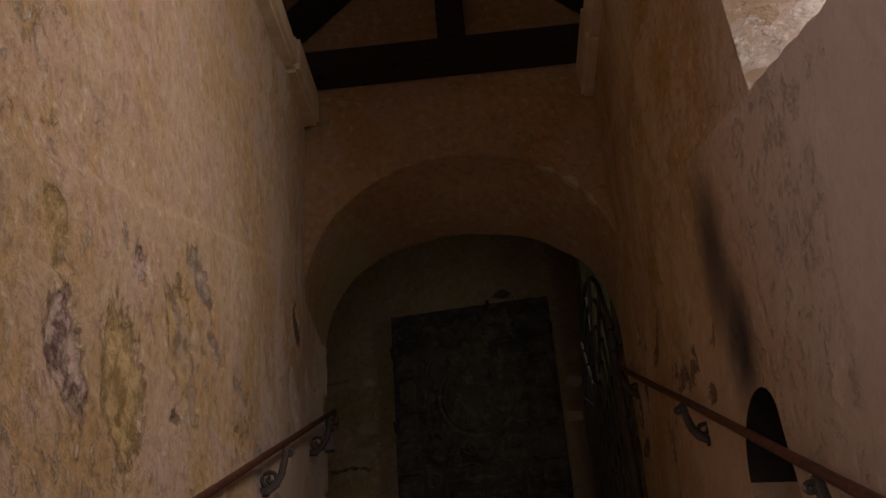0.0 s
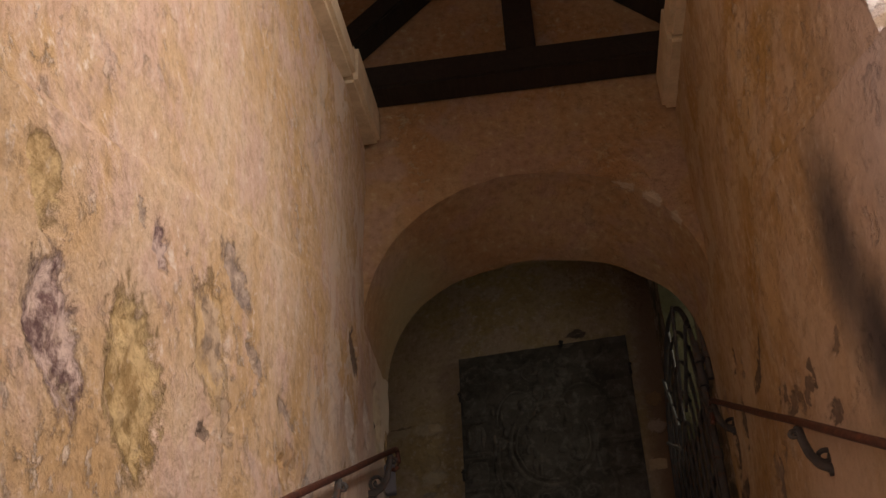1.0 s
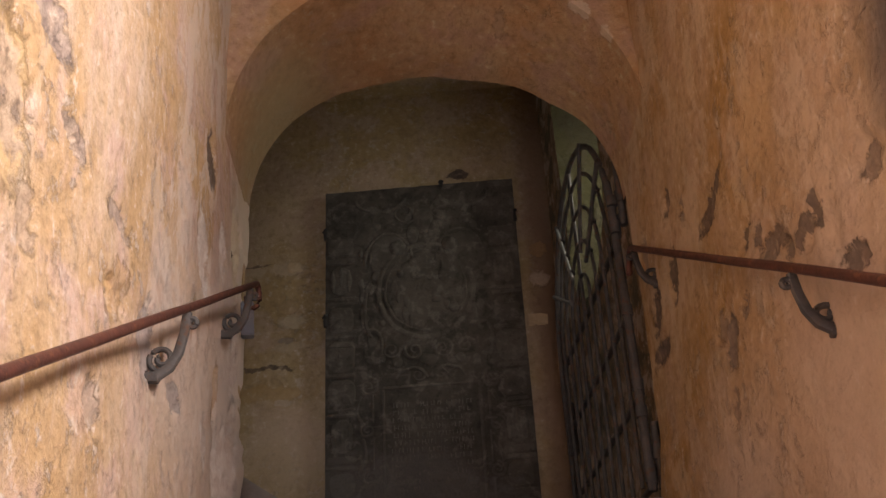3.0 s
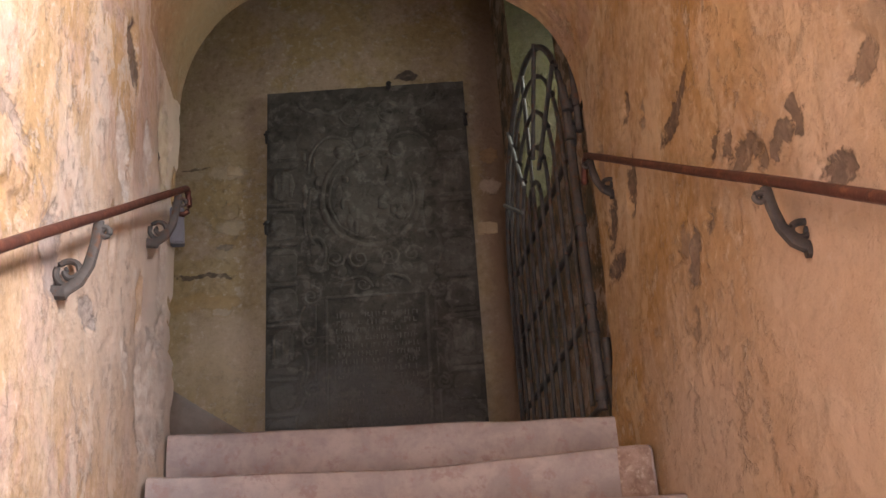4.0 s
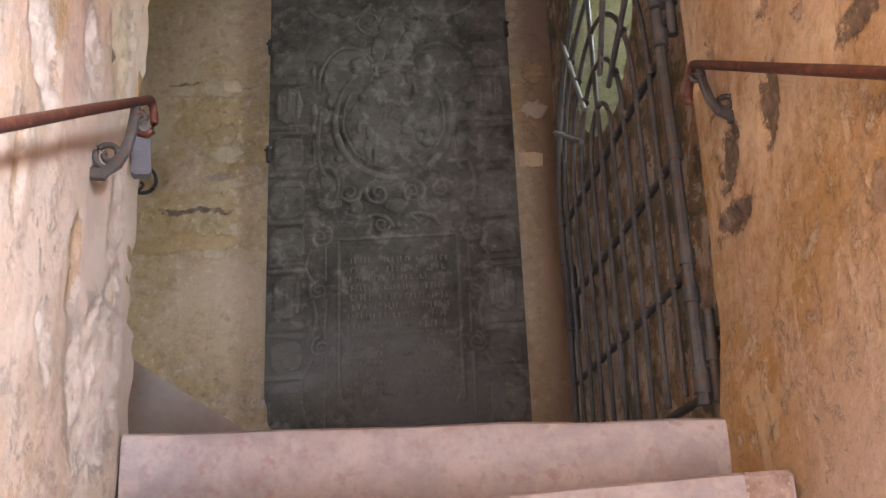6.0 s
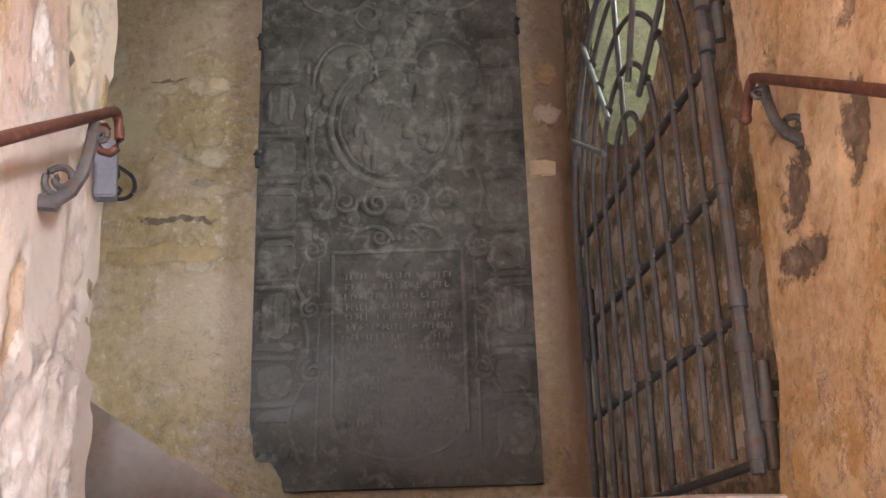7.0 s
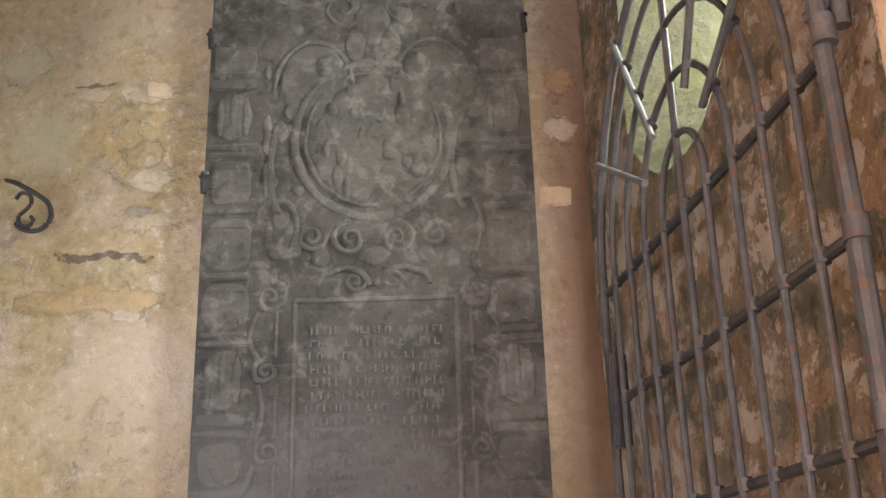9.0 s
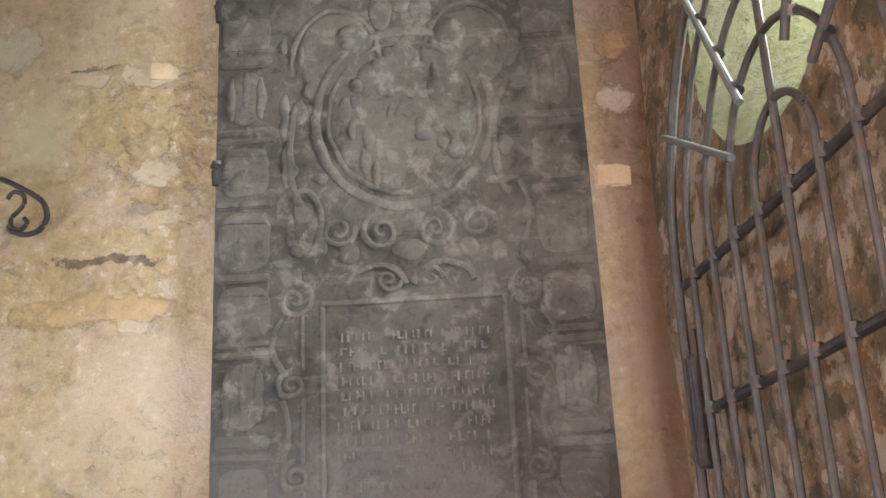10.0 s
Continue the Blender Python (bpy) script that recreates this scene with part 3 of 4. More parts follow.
cy, cz, hw = 2.165, 2.25, 0.205
base = [(cy - hw, 1.75), (cy + hw, 1.75)] + [(cy + hw * math.cos(a), cz + 0.13 * math.sin(a)) for a in [math.pi * k / 14 for k in range(15)]]
prism(nic, [(0.7, y, z) for y, z in base], [(1.42, y + 0.05, z - 0.03) for y, z in base])
cut(wall_right, win, nic)
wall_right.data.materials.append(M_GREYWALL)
wall_right.data.materials.append(M_NICHE_SHADE)
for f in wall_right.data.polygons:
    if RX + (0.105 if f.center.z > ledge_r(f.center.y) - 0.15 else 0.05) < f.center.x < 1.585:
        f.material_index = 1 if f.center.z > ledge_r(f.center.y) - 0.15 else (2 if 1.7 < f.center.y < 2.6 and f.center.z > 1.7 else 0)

# lower block behind the niche and foot wall with its doorway
foot = tagged(part("wall_foot", sheet(lambda u, v: Vector((-1.2 + 2.7 * u, -2.2 + rough_at((u * 3, 9, v * 5)), FOOT_Z - 0.2 + 5.2 * v)), 40, 60, (0, -0.4, 0)), M_LEFT, None, "", True),
              "limewashed wall at the foot of the stair with a doorway", "wall", kind="structure")
bm = bmesh.new()
box(bm, (-0.42, -3.0, FOOT_Z), (0.72, -1.9, FOOT_Z + 2.15))
cut(foot, bm)


# ---- arch wall over the head of the stair ----
def vault_z(x, y):
    t = min(1, max(-1, (x - ARCH_X) / ARCH_R))
    return SPRING + ARCH_H * (max(0, 1 - abs(t) ** 2.12)) ** 0.5 - 0.085 * smooth(ARCH_F, ARCH_B, y) * (1 - t * t)


bm = bmesh.new()
NA, XL, XR, ZT = 64, LX - 0.15, RX + 0.2, 6.9
front = []
for k in range(NA + 1):
    a = math.pi * (1 - k / NA)
    x = ARCH_X + ARCH_R * math.cos(a)
    col = []
    for j in range(9):                              # soffit, front to back
        y = ARCH_F + (ARCH_B - ARCH_F) * j / 8
        z = vault_z(x, y)
        p = Vector((x, y, z + rough_at((x, y, z), 0.7)))
        if j in (0, 8):
            p.z += 0.008 * noise.noise(Vector((x * 9, y, 4)))
        if j == 8:
            p.y += 0.03 * noise.noise(Vector((x * 4, 1, 8)))
        col.append(bm.verts.new(p))
    rise = []
    for j in range(1, 31):                          # front face, upwards
        xx = x if k not in (0, NA) else (XL if k == 0 else XR)
        z = col[0].co.z + (ZT - col[0].co.z) * (j / 30) ** 1.3
        spread = 1 + 0.45 * smooth(0, 12, j)
        xx = ARCH_X + (x - ARCH_X) * spread
        rise.append(bm.verts.new((xx, ARCH_F + rough_at((xx, 3, z), 0.8), z)))
    rb = []
    for j in range(1, 5):
        z = col[8].co.z + (ZT - col[8].co.z) * j / 4
        rb.append(bm.verts.new((ARCH_X + (x - ARCH_X) * (1 + 0.45 * smooth(0, 2, j)), ARCH_B, z)))
    front.append(rise[::-1] + col + rb)
for a, b in zip(front, front[1:]):
    for p, q, r, s in zip(a, a[1:], b[1:], b):
        bm.faces.new((p, q, r, s))
for k in (0, NA):
    bm.faces.new(front[k])
for a, b in zip(front, front[1:]):
    bm.faces.new((a[0], b[0], b[-1], a[-1]))
tagged(part("wall_arch", bm, M_ARCH, None, "", True), "ochre plastered wall with a broad round arch over the stair head", "wall", kind="structure")

# ---- landing ----
def back_y(x):
    return 6.30 - 0.09 * x


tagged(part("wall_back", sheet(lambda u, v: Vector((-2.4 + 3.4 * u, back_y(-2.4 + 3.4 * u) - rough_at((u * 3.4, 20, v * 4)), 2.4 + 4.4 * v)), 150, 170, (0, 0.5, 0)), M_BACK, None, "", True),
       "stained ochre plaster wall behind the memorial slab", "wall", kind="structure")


def side_x(y):
    return 0.93 - 0.045 * (y - RIGHT_END)


wall_side = tagged(part("wall_side", sheet(lambda u, v: Vector((side_x(RIGHT_END + 0.004 + 1.9 * u) - rough_at((30, 1.9 * u, 4 * v), 1.3), RIGHT_END + 0.004 + 1.9 * u, 2.4 + 4.4 * v)), 110, 170, (0.6, 0, 0)), M_BEHIND, None, "", True),
                   "peeling damp brown plaster wall behind the gate", "wall", kind="structure")
bm = bmesh.new()
hole = [(math.cos(math.pi * k / 12), math.sin(math.pi * k / 12)) for k in range(13)]
prism(bm, [(0.80, 5.36 - 0.46 * c, 4.25 - 0.39 * s) for c, s in hole] + [(0.80, 5.82, 5.5), (0.80, 4.90, 5.5)],
      [(1.7, 5.31 - 0.30 * c, 4.78 - 0.29 * s) for c, s in hole] + [(1.7, 5.61, 5.3), (1.7, 5.01, 5.3)])
cut(wall_side, bm)
wall_side.data.materials.append(M_REVEAL_DIM)
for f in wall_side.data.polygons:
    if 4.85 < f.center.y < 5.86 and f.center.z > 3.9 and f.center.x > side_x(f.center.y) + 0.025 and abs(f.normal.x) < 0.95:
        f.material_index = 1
bm = bmesh.new()
box(bm, (-2.6, 4.3, 2.4), (-2.35, 6.9, 6.8))
tagged(part("wall_end", bm, M_BACK), "plain ochre wall closing the landing", "wall", kind="structure")
bm = bmesh.new()
box(bm, (-2.4, ARCH_B - 0.1, 2.4), (LX - 0.6, ARCH_B, 6.8))
box(bm, (LX - 0.62, ARCH_B - 0.04, 2.4), (LX - 0.02, ARCH_B - 0.006, 6.8))
tagged(part("wall_landing", bm, M_BACK), "plain ochre wall beside the stair head", "wall", kind="structure")
bm = bmesh.new()
box(bm, (-2.6, ARCH_B, 5.75), (1.7, 6.9, 5.95))
tagged(part("ceiling", bm, M_BACK), "plain plaster ceiling over the landing", "ceiling", kind="structure")
bm = bmesh.new()
slope = [(-1.6, 3.62), (-0.80, 3.05), (-0.635, 2.93), (-0.51, 2.845), (-0.337, 2.735), (-0.23, 2.662), (-1.6, 2.662)]
prism(bm, [(x, 4.75, z) for x, z in slope], [(x, 5.0, z) for x, z in slope])
tagged(part("sloping_plinth", bm, M_GREYREND), "smooth grey rendered plinth sloping down beside the landing steps", "plinth", kind="structure")

# ---- roof over the stair ----
def coping(side):
    x0 = LX if side < 0 else RX
    top = empty("wall_coping", pose(x0, 3.0, wall_top(3.0)), "pale chipped coping stones along the top of the stair wall", "coping", "wall copings", "structure")
    ys = [-2.2, -1.5, -0.7, 0.1, 0.8, 1.45, 2.05, 2.72, 3.30, 3.83]
    for i, (a, b) in enumerate(zip(ys, ys[1:])):
        bm = bmesh.new()
        vs = box(bm, (-0.058, a + 0.004, 0.0), (0.30, b - 0.004, 0.14 if i < 8 else 0.22), 0.018)
        for v in bm.verts:
            v.co.z += 0.19 * (v.co.y - 3.0)
            v.co += 0.006 * noise.noise_vector(v.co * 9 + Vector((i, side, 0)))
            if side < 0:
                v.co.x = -v.co.x
            v.co.y -= 3.0
        part("stone", bm, M_COPING, top)


coping(-1)
coping(1)
bm = bmesh.new()
box(bm, (-1.4, 3.70, 4.99), (1.7, 3.845, 5.135), 0.012)
for v in bm.verts:
    v.co.z += 0.01 * noise.noise(v.co * 3)
truss = empty("roof_truss", pose(0, 0, 0), "blackened oak roof truss with king post and braces", "roof truss", kind="structure")
part("tie_beam", bm, M_BEAM, truss)
bm = bmesh.new()
box(bm, (0.13, 3.71, 5.13), (0.27, 3.84, 6.6), 0.01)
part("king_post", bm, M_BEAM, truss)
for name, a, b in (("brace", (-0.90, 3.77, 5.05), (0.16, 3.77, 6.20)), ("brace", (1.20, 3.77, 5.05), (0.24, 3.77, 6.06))):
    bm = bmesh.new()
    va, vb = Vector(a), Vector(b)
    L = (vb - va).length
    box(bm, (-0.075, -0.06, 0), (0.075, 0.06, L), 0.01, Matrix.Translation(va) @ (vb - va).to_track_quat("Z", "Y").to_matrix().to_4x4())
    part(name, bm, M_BEAM, truss)
for s in (-1, 1):
    bm = bmesh.new()
    prism(bm, [(0.2 + s * 1.9, -2.4, 5.0), (0.2, -2.4, 6.7), (0.2, -2.4, 6.8), (0.2 + s * 1.9, -2.4, 5.1)], [(0.2 + s * 1.9, 3.9, 5.0), (0.2, 3.9, 6.7), (0.2, 3.9, 6.8), (0.2 + s * 1.9, 3.9, 5.1)])
    tagged(part("roof_boarding", bm, M_ROOF), "reddish boarded underside of the roof over the stair", "roof", "roof slopes", "structure")
for x0, x1 in ((-1.75, -1.14), (1.6, 2.15)):
    bm = bmesh.new()
    box(bm, (x0, -2.4, 3.9), (x1, 3.9, 5.2))
    tagged(part("wall_upper", bm, M_LEFT), "plain plaster wall above the stair walls", "wall", kind="structure")

# ---- memorial slab ----
slab = empty("memorial_slab", pose(0.11, back_y(0.11) - 0.055, 2.9, 0, 0, math.degrees(math.atan(-0.09))),
             "tall dark grey slate memorial slab with worn heraldic carving and inscription, fixed to the wall", "memorial slab")
SW, SH = 1.085, 2.15


def slab_surface(x, z):
    return 0.003 * noise.noise(Vector((x * 6, z * 6, 3))) + 0.005 * noise.noise(Vector((x * 13, z * 13, 9))) + 0.003 * noise.noise(Vector((x * 28, z * 28, 3)))


NXs, NZs = 130, 250


def slab_pt(u, v):
    x, z = (u - 0.5) * SW, v * SH
    if z < 0.26:                                    # broken lower corner
        x = max(x, -SW / 2 + 0.13 * smooth(0.25, 0.0, z) + 0.012 * noise.noise(Vector((1, 2, z * 30))))
    return Vector((x, -slab_surface(x, z), z))


part("stone_plate", sheet(slab_pt, NXs, NZs, (0, 0.06, 0)), M_SLAB, slab, "", True)


def carved(name, bm, label=""):
    """A worn piece of carving: edges wander and the relief is rubbed down unevenly."""
    for v in bm.verts:
        p = v.co.copy()
        v.co.x += 0.006 * noise.noise(p * 22)
        v.co.z += 0.006 * noise.noise(p * 22 + Vector((5, 5, 5)))
        v.co.y *= 0.62 * (0.55 + 0.9 * (0.5 + noise.noise(p * 9)) + 0.5 * noise.noise(p * 31))
    return part(name, bm, M_SLAB_WORN, slab, label, True)


def relief_box(bm, x, z, w, h, d=0.012, bev=0.005):
    box(bm, (x - w / 2, -d, z - h / 2), (x + w / 2, 0.004, z + h / 2), bev)


def ring(bm, cx, cz, rx, rz, r, a0=0, a1=360, n=48, flat=0.7):
    tube(bm, [(cx + rx * math.cos(radians(a0 + (a1 - a0) * k / n)), -0.004, cz + rz * math.sin(radians(a0 + (a1 - a0) * k / n))) for k in range(n + 1)], r, 8, None, flat, (0, 1, 0))


def volute(bm, cx, cz, r, turns, start, hand, w=0.008):
    n = int(26 * turns)
    tube(bm, [(cx + r * (1 - 0.85 * k / n) * math.cos(start + hand * 2 * math.pi * turns * k / n), -0.004, cz + r * (1 - 0.85 * k / n) * math.sin(start + hand * 2 * math.pi * turns * k / n)) for k in range(n + 1)], w, 7, lambda q: 1.1 - 0.4 * q, 0.8, (0, 1, 0))


def dome(bm, cx, cz, rx, rz, d=0.014, square=1.0):
    vs = bmesh.ops.create_uvsphere(bm, u_segments=20, v_segments=10, radius=1)["verts"]
    for v in vs:
        if square < 1:
            v.co.x, v.co.z = math.copysign(abs(v.co.x) ** square, v.co.x), math.copysign(abs(v.co.z) ** square, v.co.z)
        v.co = Vector((cx + v.co.x * rx, -max(-0.2, -v.co.y) * d if v.co.y < 0 else 0.003, cz + v.co.z * rz))


OX, OZ = 0.015, 1.48                                 # middle of the oval shield
bm = bmesh.new()
ring(bm, OX, OZ, 0.262, 0.285, 0.014, 0, 360, 72, 0.5)
ring(bm, OX, OZ, 0.225, 0.245, 0.007, 0, 360, 72)
carved("oval_moulding", bm)
bm = bmesh.new()
dome(bm, OX, OZ, 0.22, 0.24, 0.008)
for k in range(34):                                  # blurred charges on the shield
    a, r = random.uniform(0, 6.28), 0.19 * random.random() ** 0.5
    dome(bm, OX + r * math.cos(a), OZ + r * 1.1 * math.sin(a), random.uniform(0.012, 0.045), random.uniform(0.015, 0.05), random.uniform(0.012, 0.02))
carved("shield", bm)
bm = bmesh.new()
for s in (-1, 1):
    ring(bm, OX + s * 0.20, OZ + 0.18, 0.135, 0.19, 0.008, 0, 180, 30, 0.5)
    dome(bm, OX + s * 0.20, OZ + 0.22, 0.12, 0.14, 0.009)
    dome(bm, OX + s * 0.15, OZ + 0.27, 0.05, 0.05, 0.026)
carved("helm_scroll", bm)
bm = bmesh.new()
dome(bm, OX, OZ + 0.45, 0.06, 0.10, 0.018)
for s in (-1, 1):
    volute(bm, OX + s * 0.10, OZ + 0.50, 0.08, 1.4, 0, s)
    ring(bm, OX + s * 0.24, OZ + 0.60, 0.14, 0.08, 0.010, 180, 360, 24)
    dome(bm, OX + s * 0.06, OZ + 0.36, 0.035, 0.07, 0.016)
for k in range(26):
    dome(bm, OX + random.uniform(-0.3, 0.3), OZ + random.uniform(0.30, 0.60), random.uniform(0.01, 0.035), random.uniform(0.01, 0.035), random.uniform(0.006, 0.014))
carved("crest", bm)
bm = bmesh.new()
for s in (-1, 1):
    volute(bm, OX + s * 0.075, 1.12, 0.06, 1.6, math.pi / 2, -s)
    volute(bm, OX + s * 0.20, 1.13, 0.05, 1.5, 0, s)
    ring(bm, OX + s * 0.095, 0.955, 0.085, 0.065, 0.009, 5, 175, 24)
    volute(bm, OX + s * 0.06, 0.975, 0.035, 1.3, 0, s, 0.006)
    ring(bm, OX + s * 0.30, 1.38, 0.04, 0.16, 0.012, 90, 270, 24)
    ring(bm, OX + s * 0.30, 1.16, 0.05, 0.10, 0.010, -90, 120, 24)
    dome(bm, OX + s * 0.17, 1.06, 0.03, 0.03, 0.014)
dome(bm, OX, 1.06, 0.05, 0.035, 0.014)
for k in range(40):
    s = random.choice((-1, 1))
    dome(bm, OX + s * random.uniform(0.24, 0.36), random.uniform(1.0, 1.75), random.uniform(0.01, 0.03), random.uniform(0.012, 0.045), random.uniform(0.005, 0.012))
carved("strapwork", bm)
bm = bmesh.new()
PX0, PX1, PZ0, PZ1 = -0.235, 0.275, 0.20, 0.915
tube(bm, [(PX0, -0.002, PZ1), (PX1, -0.002, PZ1)], 0.009, 8)
tube(bm, [(PX0, -0.002, PZ1), (PX0, -0.002, PZ0)], 0.008, 8)
tube(bm, [(PX1, -0.002, PZ1), (PX1, -0.002, PZ0)], 0.008, 8)
ring(bm, (PX0 + PX1) / 2, PZ0 + 0.06, 0.25, 0.16, 0.008, 180, 360, 30)
carved("panel_frame", bm)
bm = bmesh.new()
for s, xe in ((-1, PX0 - 0.075), (1, PX1 + 0.065)):
    volute(bm, xe, 0.93, 0.055, 1.6, math.pi / 2, s)
    volute(bm, xe + 0.01 * s, 0.69, 0.04, 1.7, math.pi / 2, -s)
    volute(bm, xe, 0.44, 0.042, 1.7, math.pi / 2, -s)
    for z0, z1, bow in ((0.88, 0.73, 0.03), (0.65, 0.48, -0.015), (0.40, 0.10, 0.05)):
        tube(bm, [(xe + s * (0.035 + bow * math.sin(math.pi * k / 12)), -0.003, z0 + (z1 - z0) * k / 12) for k in range(13)], 0.009, 7, None, 0.8, (0, 1, 0))
        tube(bm, [(xe - s * 0.02, -0.003, z0), (xe - s * 0.02, -0.003, z1)], 0.006, 7)
carved("side_scrolls", bm)
for s, xc in ((-1, -0.455), (1, 0.455)):             # pilasters of drums, vases and mouldings
    bm = bmesh.new()
    z = 0.10
    for h, w, kind in ((0.20, 0.15, "vase"), (0.04, 0.17, "bar"), (0.14, 0.13, "vase"), (0.035, 0.17, "bar"), (0.05, 0.15, "bar"), (0.20, 0.13, "flute"), (0.03, 0.165, "bar"), (0.03, 0.15, "bar"),
                       (0.16, 0.15, "vase"), (0.035, 0.16, "bar"), (0.19, 0.15, "vase"), (0.035, 0.165, "bar"), (0.17, 0.14, "face"), (0.03, 0.16, "bar"), (0.03, 0.17, "bar"), (0.19, 0.13, "flute"), (0.05, 0.16, "bar"), (0.14, 0.15, "plain")):
        zc = z + h / 2
        if kind == "bar":
            relief_box(bm, xc, zc, w, h - 0.012, 0.013)
        elif kind in ("vase", "face"):
            dome(bm, xc, zc, w / 2, h / 2 - 0.006, 0.012, 0.55)
            relief_box(bm, xc, zc + h * 0.28, w * 0.85, 0.012, 0.014)
            for k in range(5):
                dome(bm, xc + random.uniform(-0.4, 0.4) * w, zc + random.uniform(-0.35, 0.2) * h, random.uniform(0.008, 0.02), random.uniform(0.008, 0.025), random.uniform(0.012, 0.018))
            dome(bm, xc + random.uniform(-0.03, 0.03), zc - h * 0.2, 0.03, 0.03, 0.02)
        elif kind == "flute":
            dome(bm, xc, zc, w / 2.1, h / 2 - 0.004, 0.010)
            for k in range(3):
                dome(bm, xc - w / 3 + w * k / 3, zc + 0.02 * (k % 2), w / 9, h / 2.6, 0.017)
        else:
            relief_box(bm, xc, zc, w, h - 0.02, 0.006)
        z += h
    carved("pilaster", bm)
bm = bmesh.new()
for row in range(15):                                # worn lettering, past reading
    z, x = PZ1 - 0.10 - row * 0.041, PX0 + 0.04 + 0.02 * random.random()
    while x < PX1 - 0.05:
        w = random.uniform(0.006, 0.016)
        if random.random() < 0.90:
            h = random.uniform(0.019, 0.027)
            relief_box(bm, x, z, w * 0.45, h, random.uniform(0.003, 0.006), 0)
            if random.random() < 0.55:
                relief_box(bm, x + w * 0.5, z + random.choice((-1, 0, 1)) * h * 0.42, w, 0.005, random.uniform(0.002, 0.005), 0)
        x += w + random.uniform(0.005, 0.012)
tagged(part("inscription", bm, M_LETTER, slab, "rows of worn raised lettering"), kind="stuff")

# iron cramps that hold the slab
for x, z, s in ((-SW / 2, 1.90, -1), (SW / 2 - 0.005, 1.93, 1), (0.13, SH + 0.01, 0), (-SW / 2, 1.36, -1)):
    bm = bmesh.new()
    tube(bm, [(x, 0.05, z), (x, -0.012, z), (x, -0.016, z - 0.03), (x + 0.003, -0.014, z - 0.07 if s else z - 0.03)], 0.010 if s else 0.013, 8)
    tube(bm, [(x - 0.012 * abs(s) - 0.006, 0.02, z + 0.004), (x + 0.012, -0.010, z + 0.004)], 0.007, 8)
    ob = part("iron_cramp", bm, M_IRON, None, "", True)
    ob.matrix_world = slab.matrix_world.copy()
    tagged(ob, "small black iron cramp holding the slab to the wall", "cramp", "cramps of the slab")

# bare bricks where the plaster is gone
for x0, x1, z0, z1 in ((-0.65, -0.447, 4.575, 4.645), (0.675, 0.785, 4.135, 4.205)):
    bm = bmesh.new()
    vs = box(bm, (x0, back_y(x0) - 0.012, z0), (x1, back_y(x0) + 0.05, z1), 0.006)
    bmesh.ops.subdivide_edges(bm, edges=bm.edges[:], cuts=2, use_grid_fill=True)
    for v in bm.verts:
        v.co += 0.007 * noise.noise_vector(v.co * 25)
    tagged(part("bare_brick", bm, M_BRICK, None, "", True), "pale brick showing through the plaster", "brick", "bare bricks", "structure")

# ---- iron gate, open against the wall ----
GA, GB = Vector((0.818, 4.53, 0)), Vector((0.772, 5.77, 0))
gate_turn = math.degrees(math.atan2((GB - GA).y, (GB - GA).x))
gate = empty("iron_gate", Matrix.Translation((GA.x, GA.y, 0)) @ pose(0, 0, 0, 0, 0, gate_turn), "black wrought-iron gate with nested arches, open against the wall", "gate")
S_C, Z_C, Z_B = 0.617, 3.715, 2.74
RADII = (0.147, 0.292, 0.437, 0.583, 0.700)


def bar(name, pts, r, mat=None, flat=1.0, side=None):
    bm = bmesh.new()
    tube(bm, pts, r, 9, None, flat, side)
    return part(name, bm, mat or M_IRON_GREY, gate, "", True)


def gwob(s, z):
    return 0.004 * noise.noise(Vector((s * 3, 7, z * 3)))


for i, r in enumerate(RADII):
    pts = [(S_C - r, gwob(-r, z), z) for z in [Z_B + (Z_C - Z_B) * k / 8 for k in range(9)]]
    pts += [(S_C - r * math.cos(math.pi * k / 28), 0, Z_C + r * math.sin(math.pi * k / 28)) for k in range(1, 28)]
    pts += [(S_C + r, gwob(r, z), z) for z in [Z_C - (Z_C - Z_B) * k / 8 for k in range(9)]]
    bar("arched_bar" if i < 4 else "outer_frame", pts, 0.0082 if i < 4 else 0.0125)
bar("centre_bar", [(S_C, 0, Z_B), (S_C, 0.002, 3.4), (S_C, 0, Z_C + 0.69)], 0.0088)
def rail_z(z, s):
    return z + 0.030 * s / 1.3


RAILS = (2.718, 3.043, 3.360, 3.677)
for z in RAILS:
    bar("cross_rail", [(-0.09, -0.012, rail_z(z, -0.09)), (S_C, -0.014, rail_z(z, S_C) - 0.003), (1.315, -0.012, rail_z(z, 1.315))], 0.0115, M_IRON)
for a in (30, 59, 120, 151):
    c, s = math.cos(radians(a)), math.sin(radians(a))
    bar("ray", [(S_C + 0.238 * c, 0.014, Z_C + 0.238 * s), (S_C + 0.715 * c, 0.014, Z_C + 0.715 * s)], 0.0092, M_IRON_LIT if a in (30, 59) else M_IRON_GREY)
    for r in RADII[1:]:
        bm = bmesh.new()
        tube(bm, [(S_C + (r - 0.010) * c, 0.004, Z_C + (r - 0.010) * s), (S_C + (r + 0.010) * c, 0.004, Z_C + (r + 0.010) * s)], 0.0145, 8)
        part("collar", bm, M_IRON, gate, "", True)
for z in RAILS[1:]:
    for r in (-0.583, -0.437, -0.292, -0.147, 0, 0.147, 0.292, 0.437, 0.583):
        bm = bmesh.new()
        zz = rail_z(z, S_C + r)
        tube(bm, [(S_C + r, -0.006, zz - 0.013), (S_C + r, -0.006, zz + 0.013)], 0.015, 8)
        part("collar", bm, M_IRON_GREY, gate, "", True)
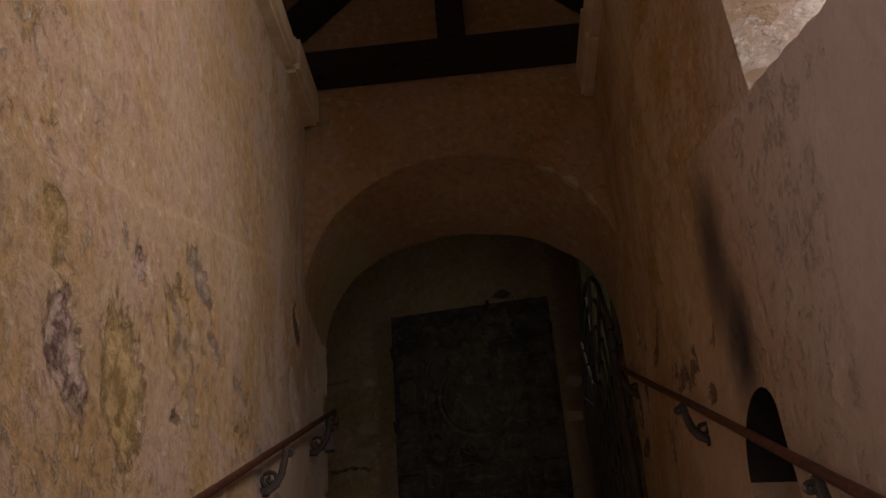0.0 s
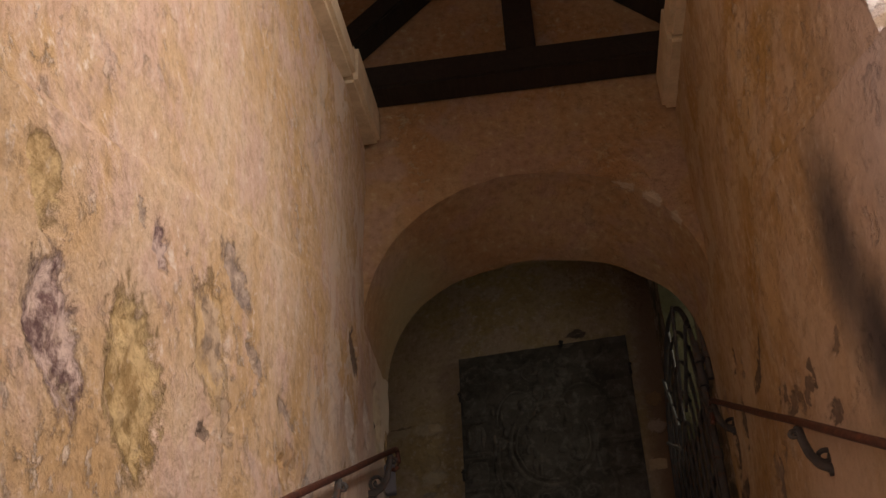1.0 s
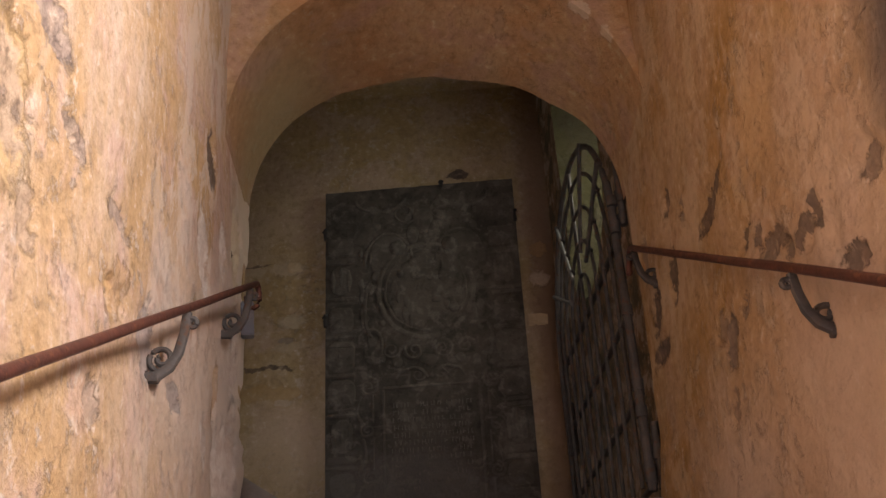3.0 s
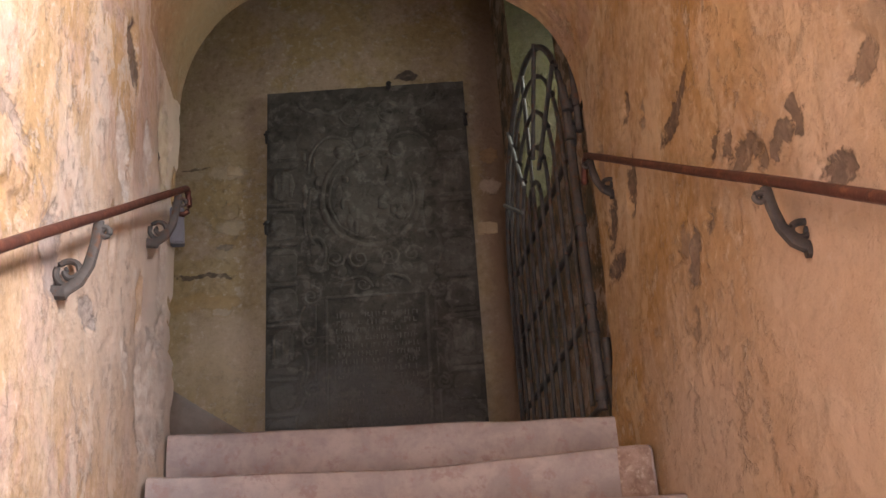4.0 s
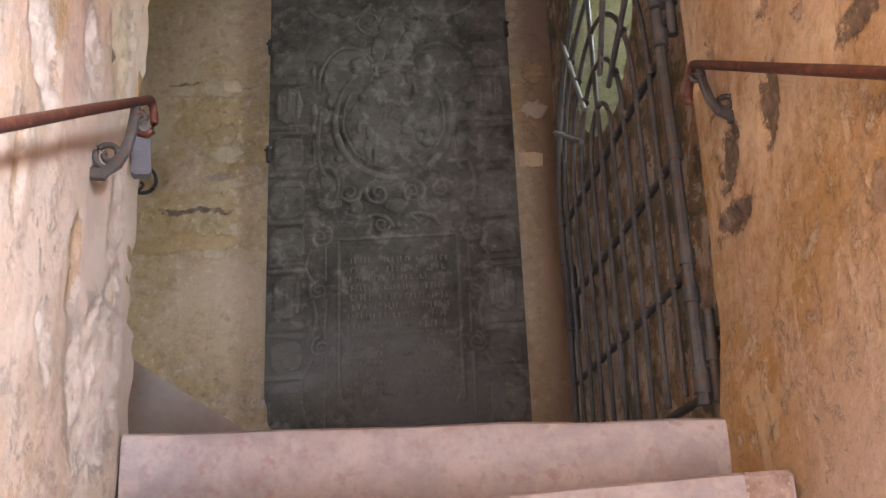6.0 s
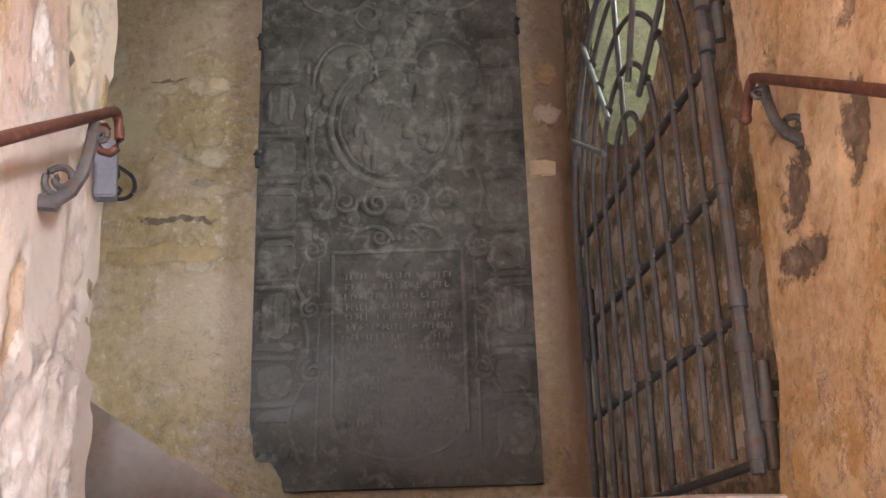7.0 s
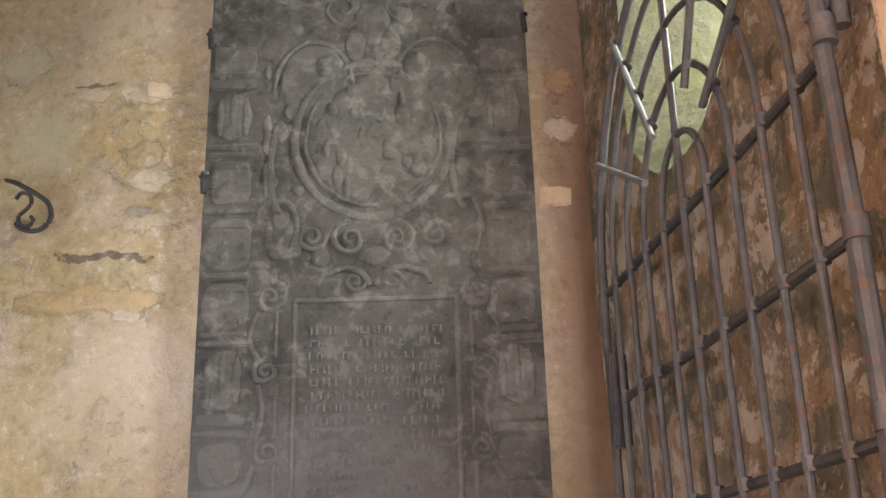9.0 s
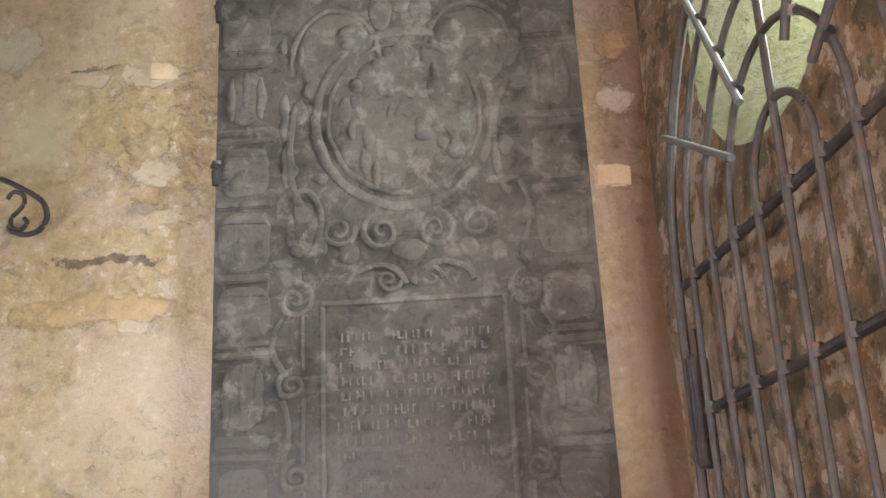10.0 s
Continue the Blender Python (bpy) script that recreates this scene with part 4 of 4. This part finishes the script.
bar("hinge_stile", [(-0.10, 0, 2.69), (-0.098, 0.001, 3.4), (-0.083, 0, 3.80), (-0.058, 0, 3.93)], 0.0165)
for z0, z1 in ((2.72, 2.78), (2.95, 2.99), (3.05, 3.09), (3.68, 3.73), (3.80, 3.84), (3.34, 3.38)):
    bm = bmesh.new()
    tube(bm, [(-0.098, 0, z0), (-0.098, 0, z1)], 0.0215, 12)
    part("hinge_knuckle", bm, M_IRON_GREY, gate, "", True)
bm = bmesh.new()
box(bm, (1.248, -0.03, 3.26), (1.278, 0.02, 3.52), 0.006)
part("lock_case", bm, M_IRON, gate)
bm = bmesh.new()
tube(bm, [(1.282, -0.012, 3.515), (1.285, -0.012, 3.59)], 0.012, 8)
part("bolt", bm, M_IRON, gate, "", True)
for z0, z1 in ((3.72, 4.25), (2.70, 2.93)):
    bm = bmesh.new()
    tube(bm, [(0.86, 4.44, z0), (0.858, 4.43, z1)], 0.015, 12)
    tube(bm, [(0.86, 4.44, z0 + 0.10), (0.86, 4.44, z0 + 0.15)], 0.023, 12)
    tube(bm, [(0.86, 4.44, z0 + 0.05), (0.83, 4.50, z0 + 0.05)], 0.012, 8)
    tube(bm, [(0.86, 4.44, z1 - 0.05), (0.96, 4.46, z1 - 0.05)], 0.012, 8)
    tagged(part("hinge_post", bm, M_IRON_GREY, None, "", True), "grey iron pintle post of the gate, let into the wall", "hinge", "gate hinges")

# ---- handrails ----
def spiral(cx, cz, r, a0, turns, hand, n=30):
    return [(cx + r * (1 - 0.8 * k / n) * math.cos(a0 + hand * 2 * math.pi * turns * k / n), cz + r * (1 - 0.8 * k / n) * math.sin(a0 + hand * 2 * math.pi * turns * k / n)) for k in range(n + 1)]


def rail_at(side, y):
    return 3.355 + 0.571 * (y - 4.10) if side < 0 else 3.437 + 0.585 * (y - 4.10)


def bracket(rail, side, y, wall_x, rail_x):
    """A scrolled arm from the wall up to the rail, with a spiral inside its bend."""
    z = rail_at(side, y) - 0.012
    d = abs(wall_x - rail_x)
    size = 1.0 if side < 0 else 0.80
    s = 1 if side < 0 else -1                        # away from the wall
    P = lambda a, b: (rail_x - s * a, y - 0.02 * a, z + size * b)
    arm = [P(-0.002, 0.0), P(0.002, -0.05), P(0.012, -0.10), P(0.03, -0.135), P(0.055, -0.152), P(d - 0.012, -0.158), P(d + 0.02, -0.155)]
    bm = bmesh.new()
    tube(bm, arm, 0.014, 8, lambda q: 0.8 + 0.35 * q, 0.75, (0, 1, 0))
    b = part("bracket", bm, M_IRON_GREY if side < 0 else M_IRON, rail, "scrolled iron bracket", True)
    bm = bmesh.new()
    tube(bm, [P(0.048 + u, -0.112 + v) for u, v in spiral(0, 0, 0.034, -2.2, 1.5, 1)], 0.007, 7)
    part("scroll", bm, M_IRON_GREY if side < 0 else M_IRON, b, "", True)
    bm = bmesh.new()
    tube(bm, [P(-0.014 + u, -0.028 + v) for u, v in spiral(0, 0, 0.015, 0.4, 1.2, 1)], 0.006, 7, lambda q: 1.2 - 0.4 * q)
    part("curl", bm, M_IRON_GREY if side < 0 else M_IRON, b, "", True)


def handrail(side, wall_x, rail_x, y_end, y_start, brackets):
    rail = empty("handrail", pose(0, 0, 0), "rust-red round iron handrail on scrolled brackets along the plaster wall", "handrail", "handrails of the stair")
    bm = bmesh.new()
    n = 40
    pts = [(rail_x + 0.003 * noise.noise(Vector((y, side, 0))), y, rail_at(side, y) + 0.003 * noise.noise(Vector((y * 2, side, 5)))) for y in [y_start + (y_end - y_start) * k / n for k in range(n + 1)]]
    ze = rail_at(side, y_end)
    if side < 0:                                    # turned down and rolled back towards the wall
        bend = [(rail_x + u, y_end + v, ze + w) for u, v, w in ((0, 0.015, 0.006), (0.003, 0.026, -0.003), (0.006, 0.031, -0.02), (0.007, 0.032, -0.045), (0.003, 0.032, -0.064), (-0.009, 0.031, -0.075),
                                                                (-0.025, 0.030, -0.071), (-0.036, 0.029, -0.055), (-0.038, 0.028, -0.034), (-0.031, 0.027, -0.018), (-0.020, 0.027, -0.017), (-0.014, 0.027, -0.027))]
    else:
        bend = [(rail_x, y_end + v, ze + w) for v, w in ((0.015, 0.007), (0.032, 0.004), (0.052, -0.012), (0.068, -0.030), (0.080, -0.045))]
    q0 = len(pts) / (len(pts) + len(bend))
    tube(bm, pts + bend, 0.0108, 12, (lambda q: 1 - 0.42 * smooth(q0, 1, q)) if side < 0 else None)
    part("rail", bm, M_RUST, rail, "", True)
    if side > 0:
        bm = bmesh.new()
        dome_end = bmesh.ops.create_icosphere(bm, subdivisions=2, radius=0.0135)["verts"]
        for v in dome_end:
            v.co += Vector((rail_x, y_end + 0.083, ze - 0.050))
        part("end_knob", bm, M_RUST, rail, "", True)
    for y in brackets:
        bracket(rail, side, y, wall_x, rail_x)


handrail(-1, LX, -0.475, 4.115, -0.6, (3.985, 3.12, 1.98, 0.6))
handrail(1, RX, 0.79, 4.085, -0.6, (4.05, 2.76, 1.62, 0.4))

# ---- small things at the left jamb ----
bm = bmesh.new()
box(bm, (-0.024, -0.020, -0.066), (0.022, 0.020, 0.064), 0.004)
lock = part("key_box", bm, M_STEEL)
lock.matrix_world = pose(-0.533, 4.325, 3.332, 0, -3, 8)
tagged(lock, "small grey painted steel box fixed to the wall edge", "box")
hook = empty("scroll_hook", pose(-0.995, back_y(-0.995) - 0.045, 4.165), "black wrought-iron scrolled bracket on the ochre wall", "bracket")


def glide(pts, n=6):
    """A smooth line through the points."""
    out = []
    q = [pts[0]] + list(pts) + [pts[-1]]
    for a, b, c, d in zip(q, q[1:], q[2:], q[3:]):
        for k in range(n):
            t = k / n
            out.append(tuple(0.5 * (2 * b[i] + (c[i] - a[i]) * t + (2 * a[i] - 5 * b[i] + 4 * c[i] - d[i]) * t * t + (3 * b[i] - a[i] - 3 * c[i] + d[i]) * t ** 3) for i in range(3)))
    return out + [tuple(pts[-1])]


bm = bmesh.new()
tube(bm, glide([(-0.10, 0.04, 0.115), (-0.05, 0.0, 0.085), (0.02, 0.0, 0.045), (0.055, 0.0, 0.015), (0.068, 0.0, -0.03), (0.05, 0.0, -0.068), (0.012, 0.0, -0.082), (-0.03, 0.0, -0.07), (-0.05, 0.03, -0.045)]), 0.0085, 9)
part("arm", bm, M_IRON, hook, "", True)
bm = bmesh.new()
tube(bm, glide([(-0.05, 0.0, 0.03), (-0.035, 0.0, 0.052), (-0.008, 0.0, 0.045), (0.0, 0.0, 0.018), (-0.015, 0.0, -0.008), (-0.034, 0.0, -0.03), (-0.03, 0.0, -0.058), (-0.004, 0.0, -0.066), (0.012, 0.0, -0.045), (0.002, 0.0, -0.03)]), 0.007, 8)
part("curl", bm, M_IRON, hook, "", True)
